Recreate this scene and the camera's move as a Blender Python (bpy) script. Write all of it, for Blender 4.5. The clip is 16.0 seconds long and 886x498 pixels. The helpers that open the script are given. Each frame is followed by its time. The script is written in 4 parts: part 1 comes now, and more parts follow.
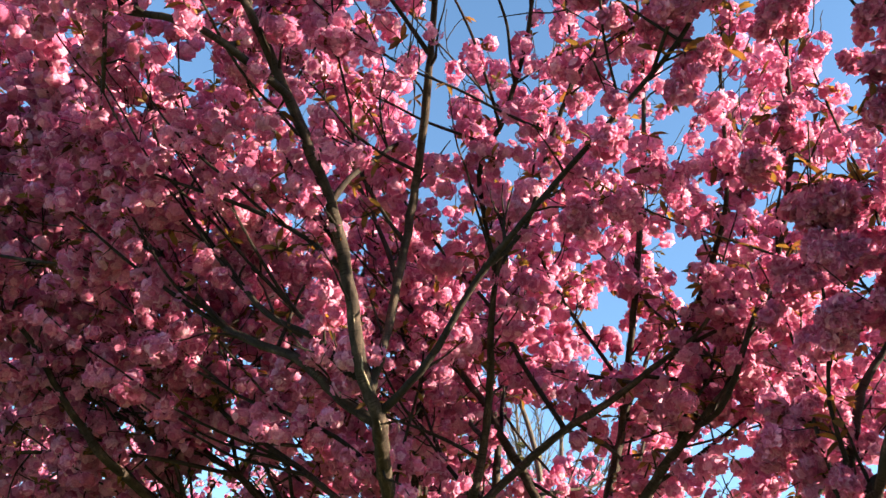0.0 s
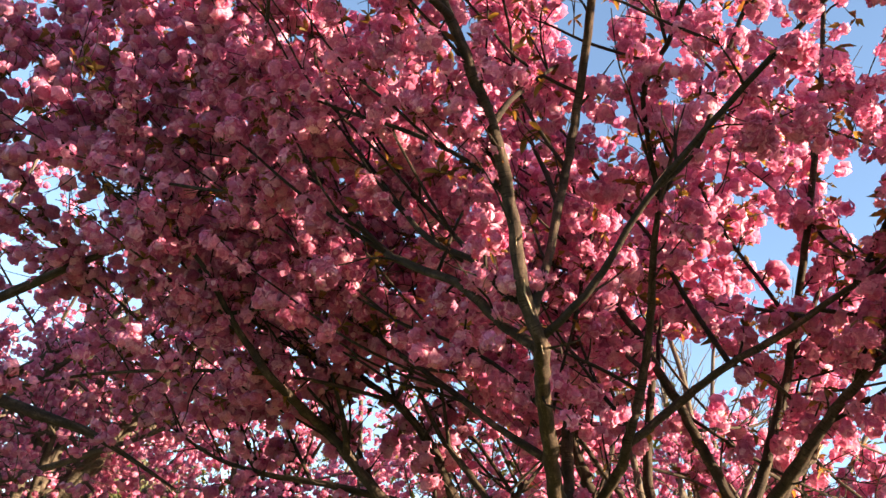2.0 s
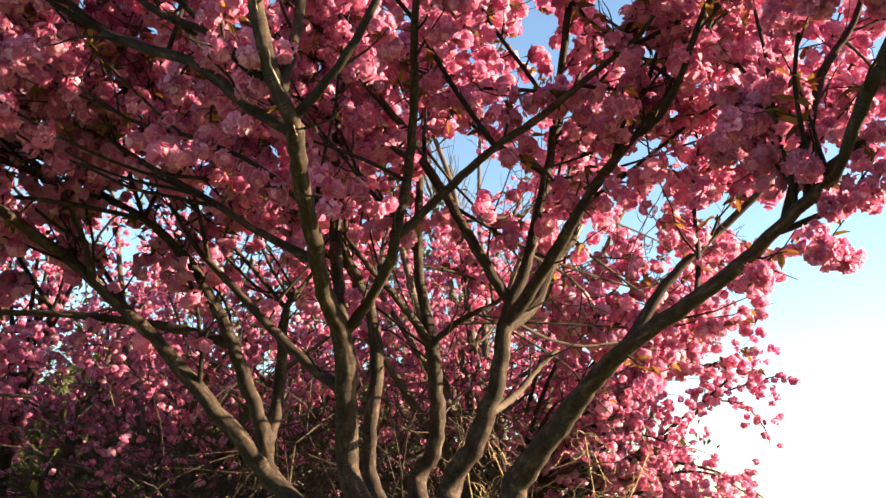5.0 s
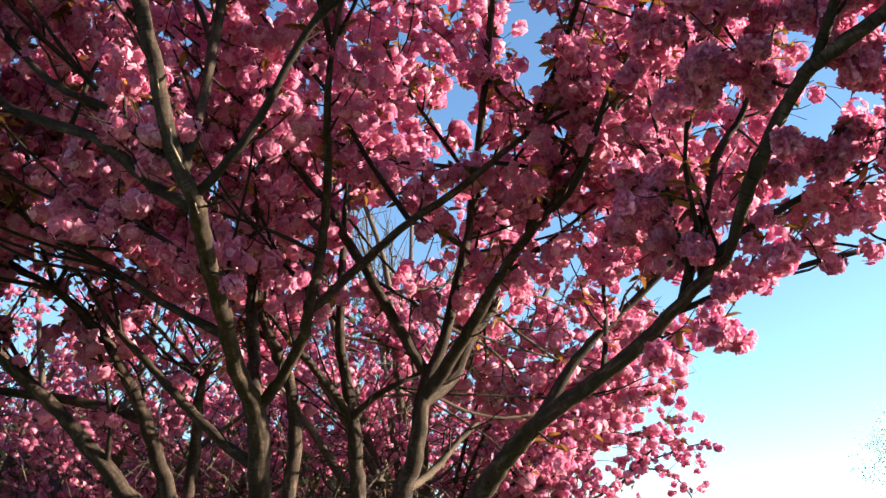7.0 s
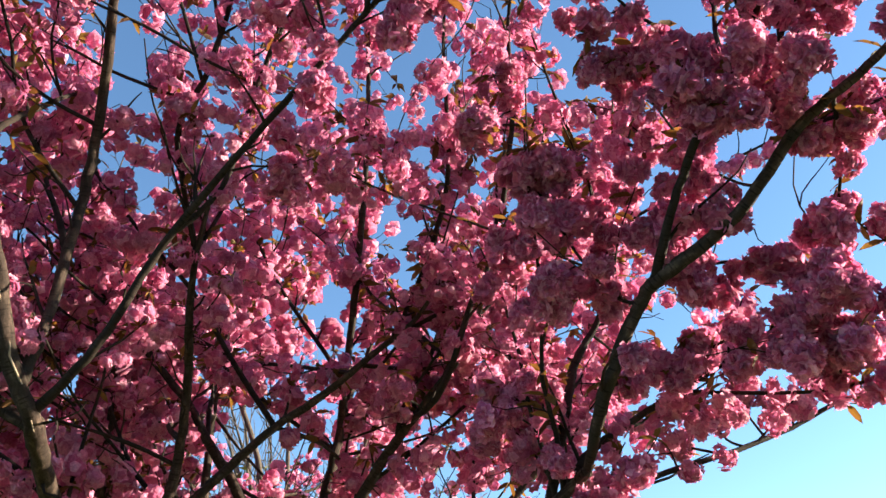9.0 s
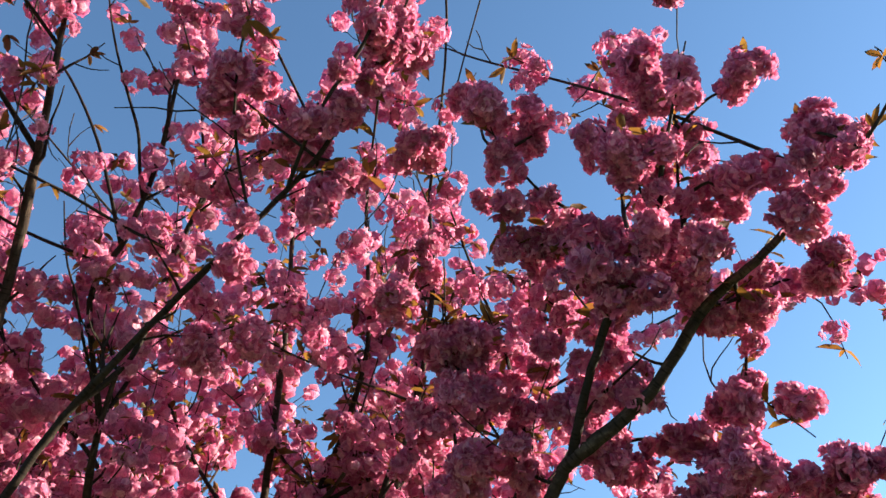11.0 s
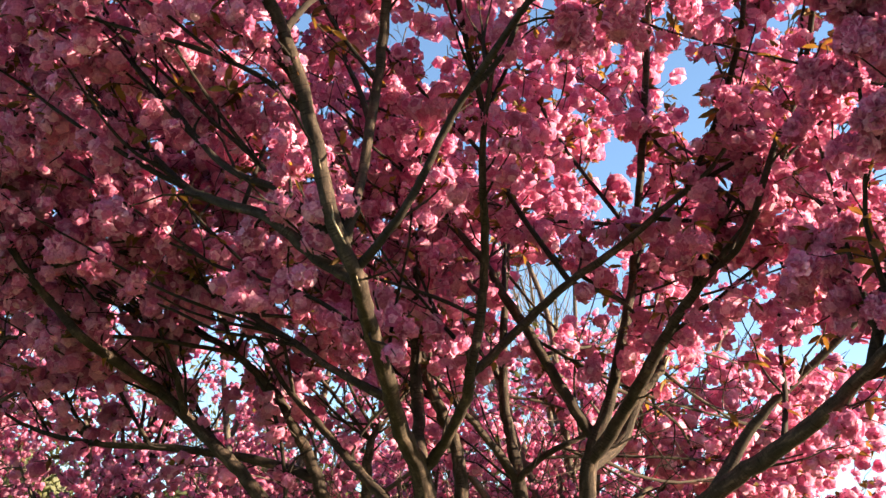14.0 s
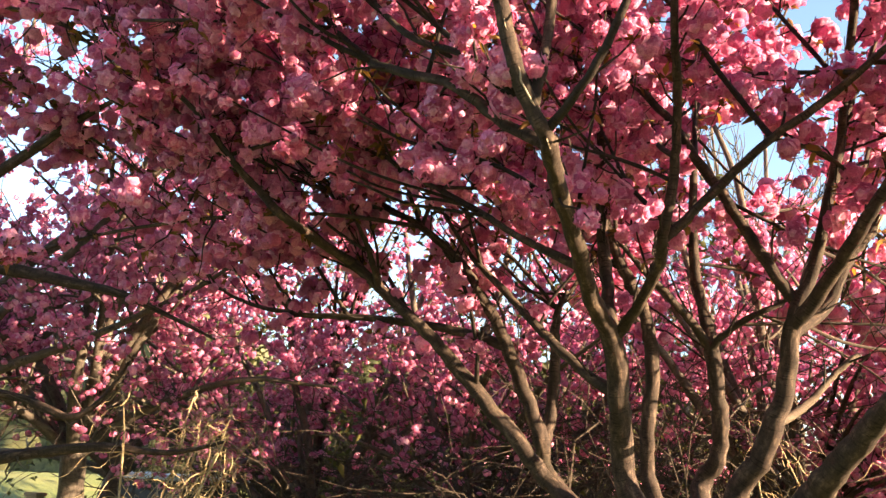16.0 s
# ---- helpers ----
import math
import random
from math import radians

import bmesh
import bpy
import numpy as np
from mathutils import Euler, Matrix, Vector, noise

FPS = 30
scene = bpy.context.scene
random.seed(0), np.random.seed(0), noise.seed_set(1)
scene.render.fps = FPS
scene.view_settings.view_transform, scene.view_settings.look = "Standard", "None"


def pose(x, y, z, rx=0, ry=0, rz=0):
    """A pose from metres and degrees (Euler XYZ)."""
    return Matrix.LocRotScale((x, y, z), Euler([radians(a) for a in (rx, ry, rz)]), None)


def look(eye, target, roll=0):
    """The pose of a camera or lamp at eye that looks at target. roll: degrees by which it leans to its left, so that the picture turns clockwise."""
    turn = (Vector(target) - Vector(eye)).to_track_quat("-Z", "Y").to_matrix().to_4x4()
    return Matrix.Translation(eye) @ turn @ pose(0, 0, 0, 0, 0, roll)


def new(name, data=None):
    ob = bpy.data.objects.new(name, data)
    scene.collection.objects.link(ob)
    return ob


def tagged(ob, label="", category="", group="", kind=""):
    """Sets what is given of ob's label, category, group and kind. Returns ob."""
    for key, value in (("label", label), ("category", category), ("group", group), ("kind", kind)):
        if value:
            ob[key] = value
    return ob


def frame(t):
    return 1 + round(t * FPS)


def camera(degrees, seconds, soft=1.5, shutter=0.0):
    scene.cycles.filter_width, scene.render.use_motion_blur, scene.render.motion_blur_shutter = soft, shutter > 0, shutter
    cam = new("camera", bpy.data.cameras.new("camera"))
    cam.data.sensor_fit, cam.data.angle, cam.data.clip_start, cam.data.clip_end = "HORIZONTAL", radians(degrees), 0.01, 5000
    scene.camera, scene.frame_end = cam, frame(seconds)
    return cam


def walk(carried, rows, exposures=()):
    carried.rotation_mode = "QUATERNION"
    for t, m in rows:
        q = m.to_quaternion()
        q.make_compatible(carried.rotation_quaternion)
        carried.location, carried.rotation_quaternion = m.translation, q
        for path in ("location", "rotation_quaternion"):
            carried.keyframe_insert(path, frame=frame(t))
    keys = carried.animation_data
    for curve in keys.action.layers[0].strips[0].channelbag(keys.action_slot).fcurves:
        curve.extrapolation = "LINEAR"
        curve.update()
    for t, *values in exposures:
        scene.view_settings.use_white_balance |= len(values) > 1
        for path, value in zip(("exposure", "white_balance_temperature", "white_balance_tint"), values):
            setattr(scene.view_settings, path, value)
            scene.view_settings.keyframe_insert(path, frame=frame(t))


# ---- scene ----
cam = camera(55.4, 16.0)
PATH = [
    (0, (0.0, 0.0, 1.6), (-0.082, 1.705, 2.642), 4.7),
    (0.5, (-0.03, 0.01, 1.583), (-0.166, 1.742, 2.575), 5.9),
    (1, (-0.052, 0.02, 1.576), (-0.235, 1.777, 2.514), 5.9),
    (1.5, (-0.069, 0.027, 1.563), (-0.331, 1.788, 2.474), 7.6),
    (2, (-0.08, 0.064, 1.557), (-0.475, 1.811, 2.447), 9.7),
    (2.5, (-0.066, 0.189, 1.537), (-0.537, 1.959, 2.339), 7.8),
    (3, (-0.067, 0.316, 1.541), (-0.468, 2.144, 2.246), 4.8),
    (3.5, (-0.111, 0.392, 1.557), (-0.274, 2.274, 2.213), 1.5),
    (4, (-0.112, 0.422, 1.556), (-0.163, 2.339, 2.124), 0.3),
    (4.5, (-0.078, 0.409, 1.542), (-0.006, 2.336, 2.074), 0.3),
    (5, (-0.039, 0.376, 1.531), (0.115, 2.291, 2.089), 0.1),
    (5.2, (-0.027, 0.365, 1.529), (0.13, 2.273, 2.107), 0.0),
    (7.3, (0.079, 0.35, 1.588), (0.383, 2.201, 2.283), -1.4),
    (7.5, (0.082, 0.354, 1.592), (0.398, 2.206, 2.277), -1.7),
    (8, (0.095, 0.347, 1.614), (0.446, 2.169, 2.359), -2.5),
    (8.5, (0.115, 0.339, 1.636), (0.537, 2.085, 2.515), -3.6),
    (9, (0.145, 0.312, 1.657), (0.661, 1.926, 2.72), -5.2),
    (9.5, (0.161, 0.279, 1.671), (0.753, 1.734, 2.909), -6.7),
    (9.7, (0.164, 0.269, 1.676), (0.783, 1.666, 2.965), -7.7),
    (11.8, (0.152, 0.284, 1.699), (0.797, 1.627, 3.034), -9.1),
    (12, (0.15, 0.292, 1.693), (0.702, 1.715, 2.985), -7.5),
    (12.5, (0.136, 0.329, 1.687), (0.498, 1.909, 2.859), -4.2),
    (13, (0.129, 0.347, 1.675), (0.382, 2.04, 2.709), -1.6),
    (13.5, (0.107, 0.345, 1.659), (0.188, 2.126, 2.566), 0.5),
    (14, (0.094, 0.346, 1.642), (-0.014, 2.179, 2.436), 1.7),
    (14.5, (0.083, 0.359, 1.63), (-0.135, 2.223, 2.32), 1.8),
    (15, (0.074, 0.37, 1.623), (-0.242, 2.245, 2.244), 1.7),
    (15.5, (0.056, 0.386, 1.62), (-0.358, 2.263, 2.173), 2.2),
    (16, (0.031, 0.39, 1.616), (-0.476, 2.257, 2.121), 3.4),
]
walk(cam, [(t, look(eye, target, roll)) for t, eye, target, roll in PATH], exposures=[(0, 2.5, 6250, 4), (2.5, 2.7, 7450, 13), (5, 2.55, 7250, 9), (7.5, 2.17, 5950, 6), (9, 2.17, 6000, 5), (12, 1.97, 6000, 4), (13, 2.28, 6050, 3), (14, 2.62, 6800, 8), (15.3, 2.97, 7350, 12), (16, 3.02, 7650, 14)])

# ---- world and sun ----
world = bpy.data.worlds.new("sky")
scene.world = world
world.use_nodes = True
wn = world.node_tree.nodes
sky = wn.new("ShaderNodeTexSky")
SUN_AZ, SUN_EL = 96.0, 14.0          # degrees from +y towards +x, degrees above the horizon
sky.sky_type, sky.sun_disc = "NISHITA", False
sky.sun_elevation, sky.sun_rotation = radians(SUN_EL), radians(SUN_AZ)
sky.air_density, sky.dust_density, sky.ozone_density = 0.9, 0.15, 2.2
wn["Background"].inputs["Strength"].default_value = 0.075
world.node_tree.links.new(sky.outputs[0], wn["Background"].inputs["Color"])
sun = new("sun", bpy.data.lights.new("sun", "SUN"))
sun.data.energy, sun.data.angle, sun.data.color = 5.0, radians(0.6), (1.0, 0.80, 0.58)
sun_way = Vector((math.sin(radians(SUN_AZ)) * math.cos(radians(SUN_EL)), math.cos(radians(SUN_AZ)) * math.cos(radians(SUN_EL)), math.sin(radians(SUN_EL))))
sun.matrix_world = look(sun_way * 30, (0, 0, 0))

# ---- materials ----
rng = np.random.default_rng(11)


def material(name):
    m = bpy.data.materials.new(name)
    m.use_nodes = True
    nt = m.node_tree
    return m, nt, nt.nodes, nt.nodes["Principled BSDF"], nt.links.new


def ramp(nodes, stops):
    r = nodes.new("ShaderNodeValToRGB")
    while len(r.color_ramp.elements) < len(stops):
        r.color_ramp.elements.new(0.5)
    for e, (at, c) in zip(r.color_ramp.elements, stops):
        e.position, e.color = at, (*c, 1)
    return r


def noise_tex(nodes, scale, detail=4, rough=0.6):
    n = nodes.new("ShaderNodeTexNoise")
    n.inputs["Scale"].default_value, n.inputs["Detail"].default_value, n.inputs["Roughness"].default_value = scale, detail, rough
    return n


def bark_material(name, tones, moss=(0.05, 0.041, 0.023), moss_at=0.7):
    """Cherry bark: grey-brown, with ring-wise lenticels and a film of moss; uv runs round and along the limb in metres."""
    m, nt, nodes, bsdf, link = material(name)
    co = nodes.new("ShaderNodeTexCoord")
    stretch = nodes.new("ShaderNodeMapping")
    stretch.inputs["Scale"].default_value = (38, 11, 1)
    link(co.outputs["UV"], stretch.inputs["Vector"])
    rings = noise_tex(nodes, 1.0, 5, 0.65)
    link(stretch.outputs[0], rings.inputs["Vector"])
    base = ramp(nodes, [(0.30, tones[0]), (0.52, tones[1]), (0.72, tones[2])])
    link(rings.outputs["Fac"], base.inputs["Fac"])
    patches = noise_tex(nodes, 7.0, 5, 0.6)
    link(co.outputs["Object"], patches.inputs["Vector"])
    spread = ramp(nodes, [(moss_at - 0.1, (0, 0, 0)), (moss_at + 0.12, (0.8, 0.8, 0.8))])
    link(patches.outputs["Fac"], spread.inputs["Fac"])
    mix = nodes.new("ShaderNodeMix")
    mix.data_type = "RGBA"
    link(spread.outputs[0], mix.inputs["Factor"])
    link(base.outputs[0], mix.inputs["A"])
    mix.inputs["B"].default_value = (*moss, 1)
    fine = noise_tex(nodes, 160.0, 4, 0.7)
    link(co.outputs["Object"], fine.inputs["Vector"])
    shade = nodes.new("ShaderNodeMix")
    shade.data_type, shade.blend_type = "RGBA", "MULTIPLY"
    shade.inputs["Factor"].default_value = 0.7
    grain = ramp(nodes, [(0.3, (0.55, 0.55, 0.55)), (0.7, (1.25, 1.22, 1.18))])
    link(fine.outputs["Fac"], grain.inputs["Fac"])
    link(mix.outputs["Result"], shade.inputs["A"])
    link(grain.outputs[0], shade.inputs["B"])
    across = nodes.new("ShaderNodeMapping")
    across.inputs["Scale"].default_value = (22, 150, 1)
    link(co.outputs["UV"], across.inputs["Vector"])
    pores = noise_tex(nodes, 1.0, 2, 0.5)
    link(across.outputs[0], pores.inputs["Vector"])
    lines = ramp(nodes, [(0.57, (1, 1, 1)), (0.64, (0.30, 0.27, 0.25))])
    link(pores.outputs["Fac"], lines.inputs["Fac"])
    marked = nodes.new("ShaderNodeMix")
    marked.data_type, marked.blend_type = "RGBA", "MULTIPLY"
    marked.inputs["Factor"].default_value = 0.8
    link(shade.outputs["Result"], marked.inputs["A"])
    link(lines.outputs[0], marked.inputs["B"])
    link(marked.outputs["Result"], bsdf.inputs["Base Color"])
    bsdf.inputs["Roughness"].default_value = 0.82
    bsdf.inputs["Specular IOR Level"].default_value = 0.15
    add = nodes.new("ShaderNodeMath")
    add.operation = "MULTIPLY_ADD"
    add.inputs[1].default_value = 0.5
    link(fine.outputs["Fac"], add.inputs[0])
    link(rings.outputs["Fac"], add.inputs[2])
    bump = nodes.new("ShaderNodeBump")
    bump.inputs["Strength"].default_value, bump.inputs["Distance"].default_value = 0.6, 0.007
    link(add.outputs[0], bump.inputs["Height"])
    link(bump.outputs[0], bsdf.inputs["Normal"])
    return m


def petal_material(name, stops, through_col, share, ruffle=0.0):
    """Thin petals or leaves: part of the light passes through. The tone varies from piece to piece."""
    m, nt, nodes, bsdf, link = material(name)
    out = nodes["Material Output"]
    src = nodes.new("ShaderNodeNewGeometry").outputs["Random Per Island"]
    tone = ramp(nodes, stops)
    link(src, tone.inputs["Fac"])
    co = nodes.new("ShaderNodeTexCoord")
    patch = noise_tex(nodes, 5.0, 3, 0.6)
    link(co.outputs["Object"], patch.inputs["Vector"])
    vary = ramp(nodes, [(0.3, (0.78, 0.74, 0.80)), (0.7, (1.12, 1.12, 1.10))])
    link(patch.outputs["Fac"], vary.inputs["Fac"])
    mul = nodes.new("ShaderNodeMix")
    mul.data_type, mul.blend_type = "RGBA", "MULTIPLY"
    mul.inputs["Factor"].default_value = 1.0
    link(tone.outputs[0], mul.inputs["A"])
    link(vary.outputs[0], mul.inputs["B"])
    tint = mul.outputs["Result"]
    thin = nodes.new("ShaderNodeBsdfTranslucent")
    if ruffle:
        # ruffled petals: centimetre noise of petal tones, its darks painting shade between them
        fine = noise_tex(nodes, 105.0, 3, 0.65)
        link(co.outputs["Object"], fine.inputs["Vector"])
        ruffle_shade = ramp(nodes, [(0.36, (0.84, 0.70, 0.78)), (0.52, (1.02, 1.0, 1.01)), (0.68, (1.16, 1.22, 1.17))])
        link(fine.outputs["Fac"], ruffle_shade.inputs["Fac"])
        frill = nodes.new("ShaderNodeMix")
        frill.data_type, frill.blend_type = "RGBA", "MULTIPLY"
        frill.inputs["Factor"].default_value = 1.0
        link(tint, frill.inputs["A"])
        link(ruffle_shade.outputs[0], frill.inputs["B"])
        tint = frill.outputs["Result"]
        bump = nodes.new("ShaderNodeBump")
        bump.inputs["Strength"].default_value, bump.inputs["Distance"].default_value = 1.0, ruffle
        link(fine.outputs["Fac"], bump.inputs["Height"])
        link(bump.outputs[0], bsdf.inputs["Normal"])
        link(bump.outputs[0], thin.inputs["Normal"])
    link(tint, bsdf.inputs["Base Color"])
    bsdf.inputs["Roughness"].default_value = 0.62
    bsdf.inputs["Specular IOR Level"].default_value = 0.25
    mul2 = nodes.new("ShaderNodeMix")
    mul2.data_type, mul2.blend_type = "RGBA", "MULTIPLY"
    mul2.inputs["Factor"].default_value = 1.0
    link(tint, mul2.inputs["A"])
    mul2.inputs["B"].default_value = (*through_col, 1)
    link(mul2.outputs["Result"], thin.inputs["Color"])
    both = nodes.new("ShaderNodeMixShader")
    both.inputs["Fac"].default_value = share
    link(bsdf.outputs[0], both.inputs[1])
    link(thin.outputs[0], both.inputs[2])
    link(both.outputs[0], out.inputs["Surface"])
    return m


BARK = bark_material("cherry_bark", [(0.016, 0.0112, 0.0092), (0.046, 0.0325, 0.0260), (0.160, 0.112, 0.083)], moss=(0.032, 0.025, 0.016), moss_at=0.60)
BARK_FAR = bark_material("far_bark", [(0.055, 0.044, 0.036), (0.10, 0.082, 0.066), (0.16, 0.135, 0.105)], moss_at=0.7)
TWIG = bark_material("twig_bark", [(0.014, 0.010, 0.009), (0.028, 0.020, 0.016), (0.055, 0.040, 0.032)], moss=(0.02, 0.016, 0.012), moss_at=0.75)
THICKET = bark_material("thicket_bark", [(0.03, 0.022, 0.018), (0.06, 0.045, 0.036), (0.12, 0.092, 0.07)], moss_at=0.8)
DRY = bark_material("dry_twig", [(0.24, 0.175, 0.10), (0.38, 0.29, 0.17), (0.52, 0.42, 0.27)], moss_at=0.9)
PINK = [(0.0, (0.56, 0.14, 0.295)), (0.35, (0.69, 0.24, 0.405)), (0.7, (0.79, 0.37, 0.53)), (1.0, (0.87, 0.54, 0.67))]
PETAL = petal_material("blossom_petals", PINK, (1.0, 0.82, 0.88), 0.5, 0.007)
LEAF = petal_material("bronze_leaf", [(0.0, (0.085, 0.045, 0.028)), (0.4, (0.16, 0.085, 0.036)), (0.75, (0.17, 0.125, 0.045)), (1.0, (0.28, 0.17, 0.055))], (1.3, 1.0, 0.5), 0.5)
# pale green leaf tones, greyed further to paint distance haze into them
GREEN = petal_material("hazed_leaf", [(0.0, (0.48, 0.51, 0.34)), (0.6, (0.60, 0.62, 0.44)), (1.0, (0.72, 0.72, 0.54))], (1.05, 1.08, 0.85), 0.55)
HEDGE = petal_material("hedge_leaf", [(0.0, (0.045, 0.05, 0.018)), (0.7, (0.09, 0.095, 0.032)), (1.0, (0.22, 0.20, 0.07))], (1.1, 1.15, 0.6), 0.3)


def grass_material():
    m, nt, nodes, bsdf, link = material("meadow")
    co = nodes.new("ShaderNodeTexCoord")
    a, b = noise_tex(nodes, 0.35, 6, 0.6), noise_tex(nodes, 28.0, 5, 0.7)
    link(co.outputs["Object"], a.inputs["Vector"])
    link(co.outputs["Object"], b.inputs["Vector"])
    mixv = nodes.new("ShaderNodeMath")
    mixv.operation = "MULTIPLY_ADD"
    mixv.inputs[1].default_value = 0.5
    link(b.outputs["Fac"], mixv.inputs[0])
    link(a.outputs["Fac"], mixv.inputs[2])
    tone = ramp(nodes, [(0.5, (0.06, 0.085, 0.02)), (0.75, (0.12, 0.15, 0.04)), (1.0, (0.20, 0.20, 0.07))])
    link(mixv.outputs[0], tone.inputs["Fac"])
    link(tone.outputs[0], bsdf.inputs["Base Color"])
    bsdf.inputs["Roughness"].default_value = 0.9
    bump = nodes.new("ShaderNodeBump")
    bump.inputs["Strength"].default_value, bump.inputs["Distance"].default_value = 0.8, 0.05
    link(b.outputs["Fac"], bump.inputs["Height"])
    link(bump.outputs[0], bsdf.inputs["Normal"])
    return m


def plain(name, colour, rough=0.7, scale=18.0, spread=0.25):
    m, nt, nodes, bsdf, link = material(name)
    co = nodes.new("ShaderNodeTexCoord")
    n = noise_tex(nodes, scale, 5, 0.65)
    link(co.outputs["Object"], n.inputs["Vector"])
    lo, hi = [tuple(min(1, c * k) for c in colour) for k in (1 - spread, 1 + spread)]
    tone = ramp(nodes, [(0.3, lo), (0.7, hi)])
    link(n.outputs["Fac"], tone.inputs["Fac"])
    link(tone.outputs[0], bsdf.inputs["Base Color"])
    bsdf.inputs["Roughness"].default_value = rough
    bump = nodes.new("ShaderNodeBump")
    bump.inputs["Strength"].default_value, bump.inputs["Distance"].default_value = 0.4, 0.01
    link(n.outputs["Fac"], bump.inputs["Height"])
    link(bump.outputs[0], bsdf.inputs["Normal"])
    return m


# ---- mesh tools ----
def mesh_from(name, verts, faces, mat, uv=None, smooth=True):
    """A mesh from arrays of triangles or quads."""
    verts, faces = np.asarray(verts, np.float32), np.asarray(faces, np.int32)
    me = bpy.data.meshes.new(name)
    k = faces.shape[1]
    me.vertices.add(len(verts))
    me.vertices.foreach_set("co", verts.ravel())
    me.loops.add(faces.size)
    me.loops.foreach_set("vertex_index", faces.ravel())
    me.polygons.add(len(faces))
    me.polygons.foreach_set("loop_start", np.arange(len(faces), dtype=np.int32) * k)
    me.polygons.foreach_set("use_smooth", np.full(len(faces), smooth))
    if uv is not None:
        me.uv_layers.new(name="uv").data.foreach_set("uv", np.asarray(uv, np.float32)[faces.ravel()].ravel())
    me.update(calc_edges=True)
    me.materials.append(mat)
    return me


def part(name, me, parent, label="", kind=""):
    ob = new(name, me)
    ob.parent = parent
    if parent.type == "EMPTY":
        ob.matrix_parent_inverse = Matrix.Translation(-Vector(parent.location))
    return tagged(ob, label=label, kind=kind)


def spline(points, step=5):
    """A smooth line through points of x, y, z, radius."""
    p, out = np.asarray(points, float), []
    for i in range(len(p) - 1):
        a, b, c, d = p[max(i - 1, 0)], p[i], p[i + 1], p[min(i + 2, len(p) - 1)]
        for s in np.arange(step) / step:
            out.append(0.5 * (2 * b + (c - a) * s + (2 * a - 5 * b + 4 * c - d) * s * s + (3 * b - a - 3 * c + d) * s ** 3))
    return np.array(out + [p[-1]])


def tube(line, sides=8, knots=0.0):
    """Vertices, quads and uv of a tapered round limb along a line of x, y, z, radius."""
    line = np.asarray(line, float)
    if sides > 5:
        tip = line[-1].copy()
        tip[:3] += unit(line[-1, :3] - line[-2, :3]) * tip[3] * 0.7
        tip[3] = 0.0
        line = np.vstack([line, tip])
    n = len(line)
    way = np.gradient(line[:, :3], axis=0)
    way /= np.linalg.norm(way, axis=1)[:, None] + 1e-9
    side = np.cross(way[0], (0.3, 0.2, 1.0) if abs(way[0][2]) < 0.9 else (1.0, 0, 0))
    rings_at = []
    for w in way:
        side = side - w * (side @ w)
        side /= np.linalg.norm(side) + 1e-9
        rings_at.append((side, np.cross(w, side)))
    fr = np.array(rings_at)
    ang = np.arange(sides + 1) / sides * 2 * np.pi
    r = np.maximum(line[:, 3], 0.0006)[:, None] * np.ones((1, sides + 1))
    run = np.r_[0, np.cumsum(np.linalg.norm(np.diff(line[:, :3], axis=0), axis=1))]
    if knots:
        seed = rng.random(6) * 6.3
        lump = np.sin(3 * ang[None] + run[:, None] * 7 + seed[0]) * 0.5 + np.sin(2 * ang[None] - run[:, None] * 17 + seed[1]) * 0.6 + np.sin(run[:, None] * 29 + seed[2] + 2 * ang[None]) * 0.3
        r = r * (1 + knots * lump)
    ring = np.cos(ang)[None, :, None] * fr[:, None, 0] + np.sin(ang)[None, :, None] * fr[:, None, 1]
    verts = line[:, None, :3] + r[..., None] * ring
    uv = np.stack(np.broadcast_arrays((ang * line[:, 3].mean())[None], run[:, None]), -1)
    i = np.arange((n - 1) * (sides + 1)).reshape(n - 1, sides + 1)[:, :-1].ravel()
    quads = np.stack([i, i + 1, i + sides + 2, i + sides + 1], 1)
    return verts.reshape(-1, 3), quads, uv.reshape(-1, 2)


def joined(name, tubes, mat):
    vs, fs, us, at = [], [], [], 0
    for v, q, u in tubes:
        vs.append(v), fs.append(q + at), us.append(u)
        at += len(v)
    return mesh_from(name, np.concatenate(vs), np.concatenate(fs), mat, np.concatenate(us))


def unit(v):
    v = np.asarray(v, float)
    return v / (np.linalg.norm(v, axis=-1, keepdims=True) + 1e-9)


def shoot(start, way, length, r0, r1, up=0.0, wild=0.25, n=6):
    """A growing shoot: a line that wanders and bends up (or down)."""
    pts, p, w = [], np.array(start, float), unit(way)
    for i in range(n + 1):
        pts.append((*p, r0 + (r1 - r0) * i / n))
        w = unit(w + rng.normal(0, wild, 3) * 0.5 + np.array((0, 0, up)) / n)
        p = p + w * length / n
    return np.array(pts)


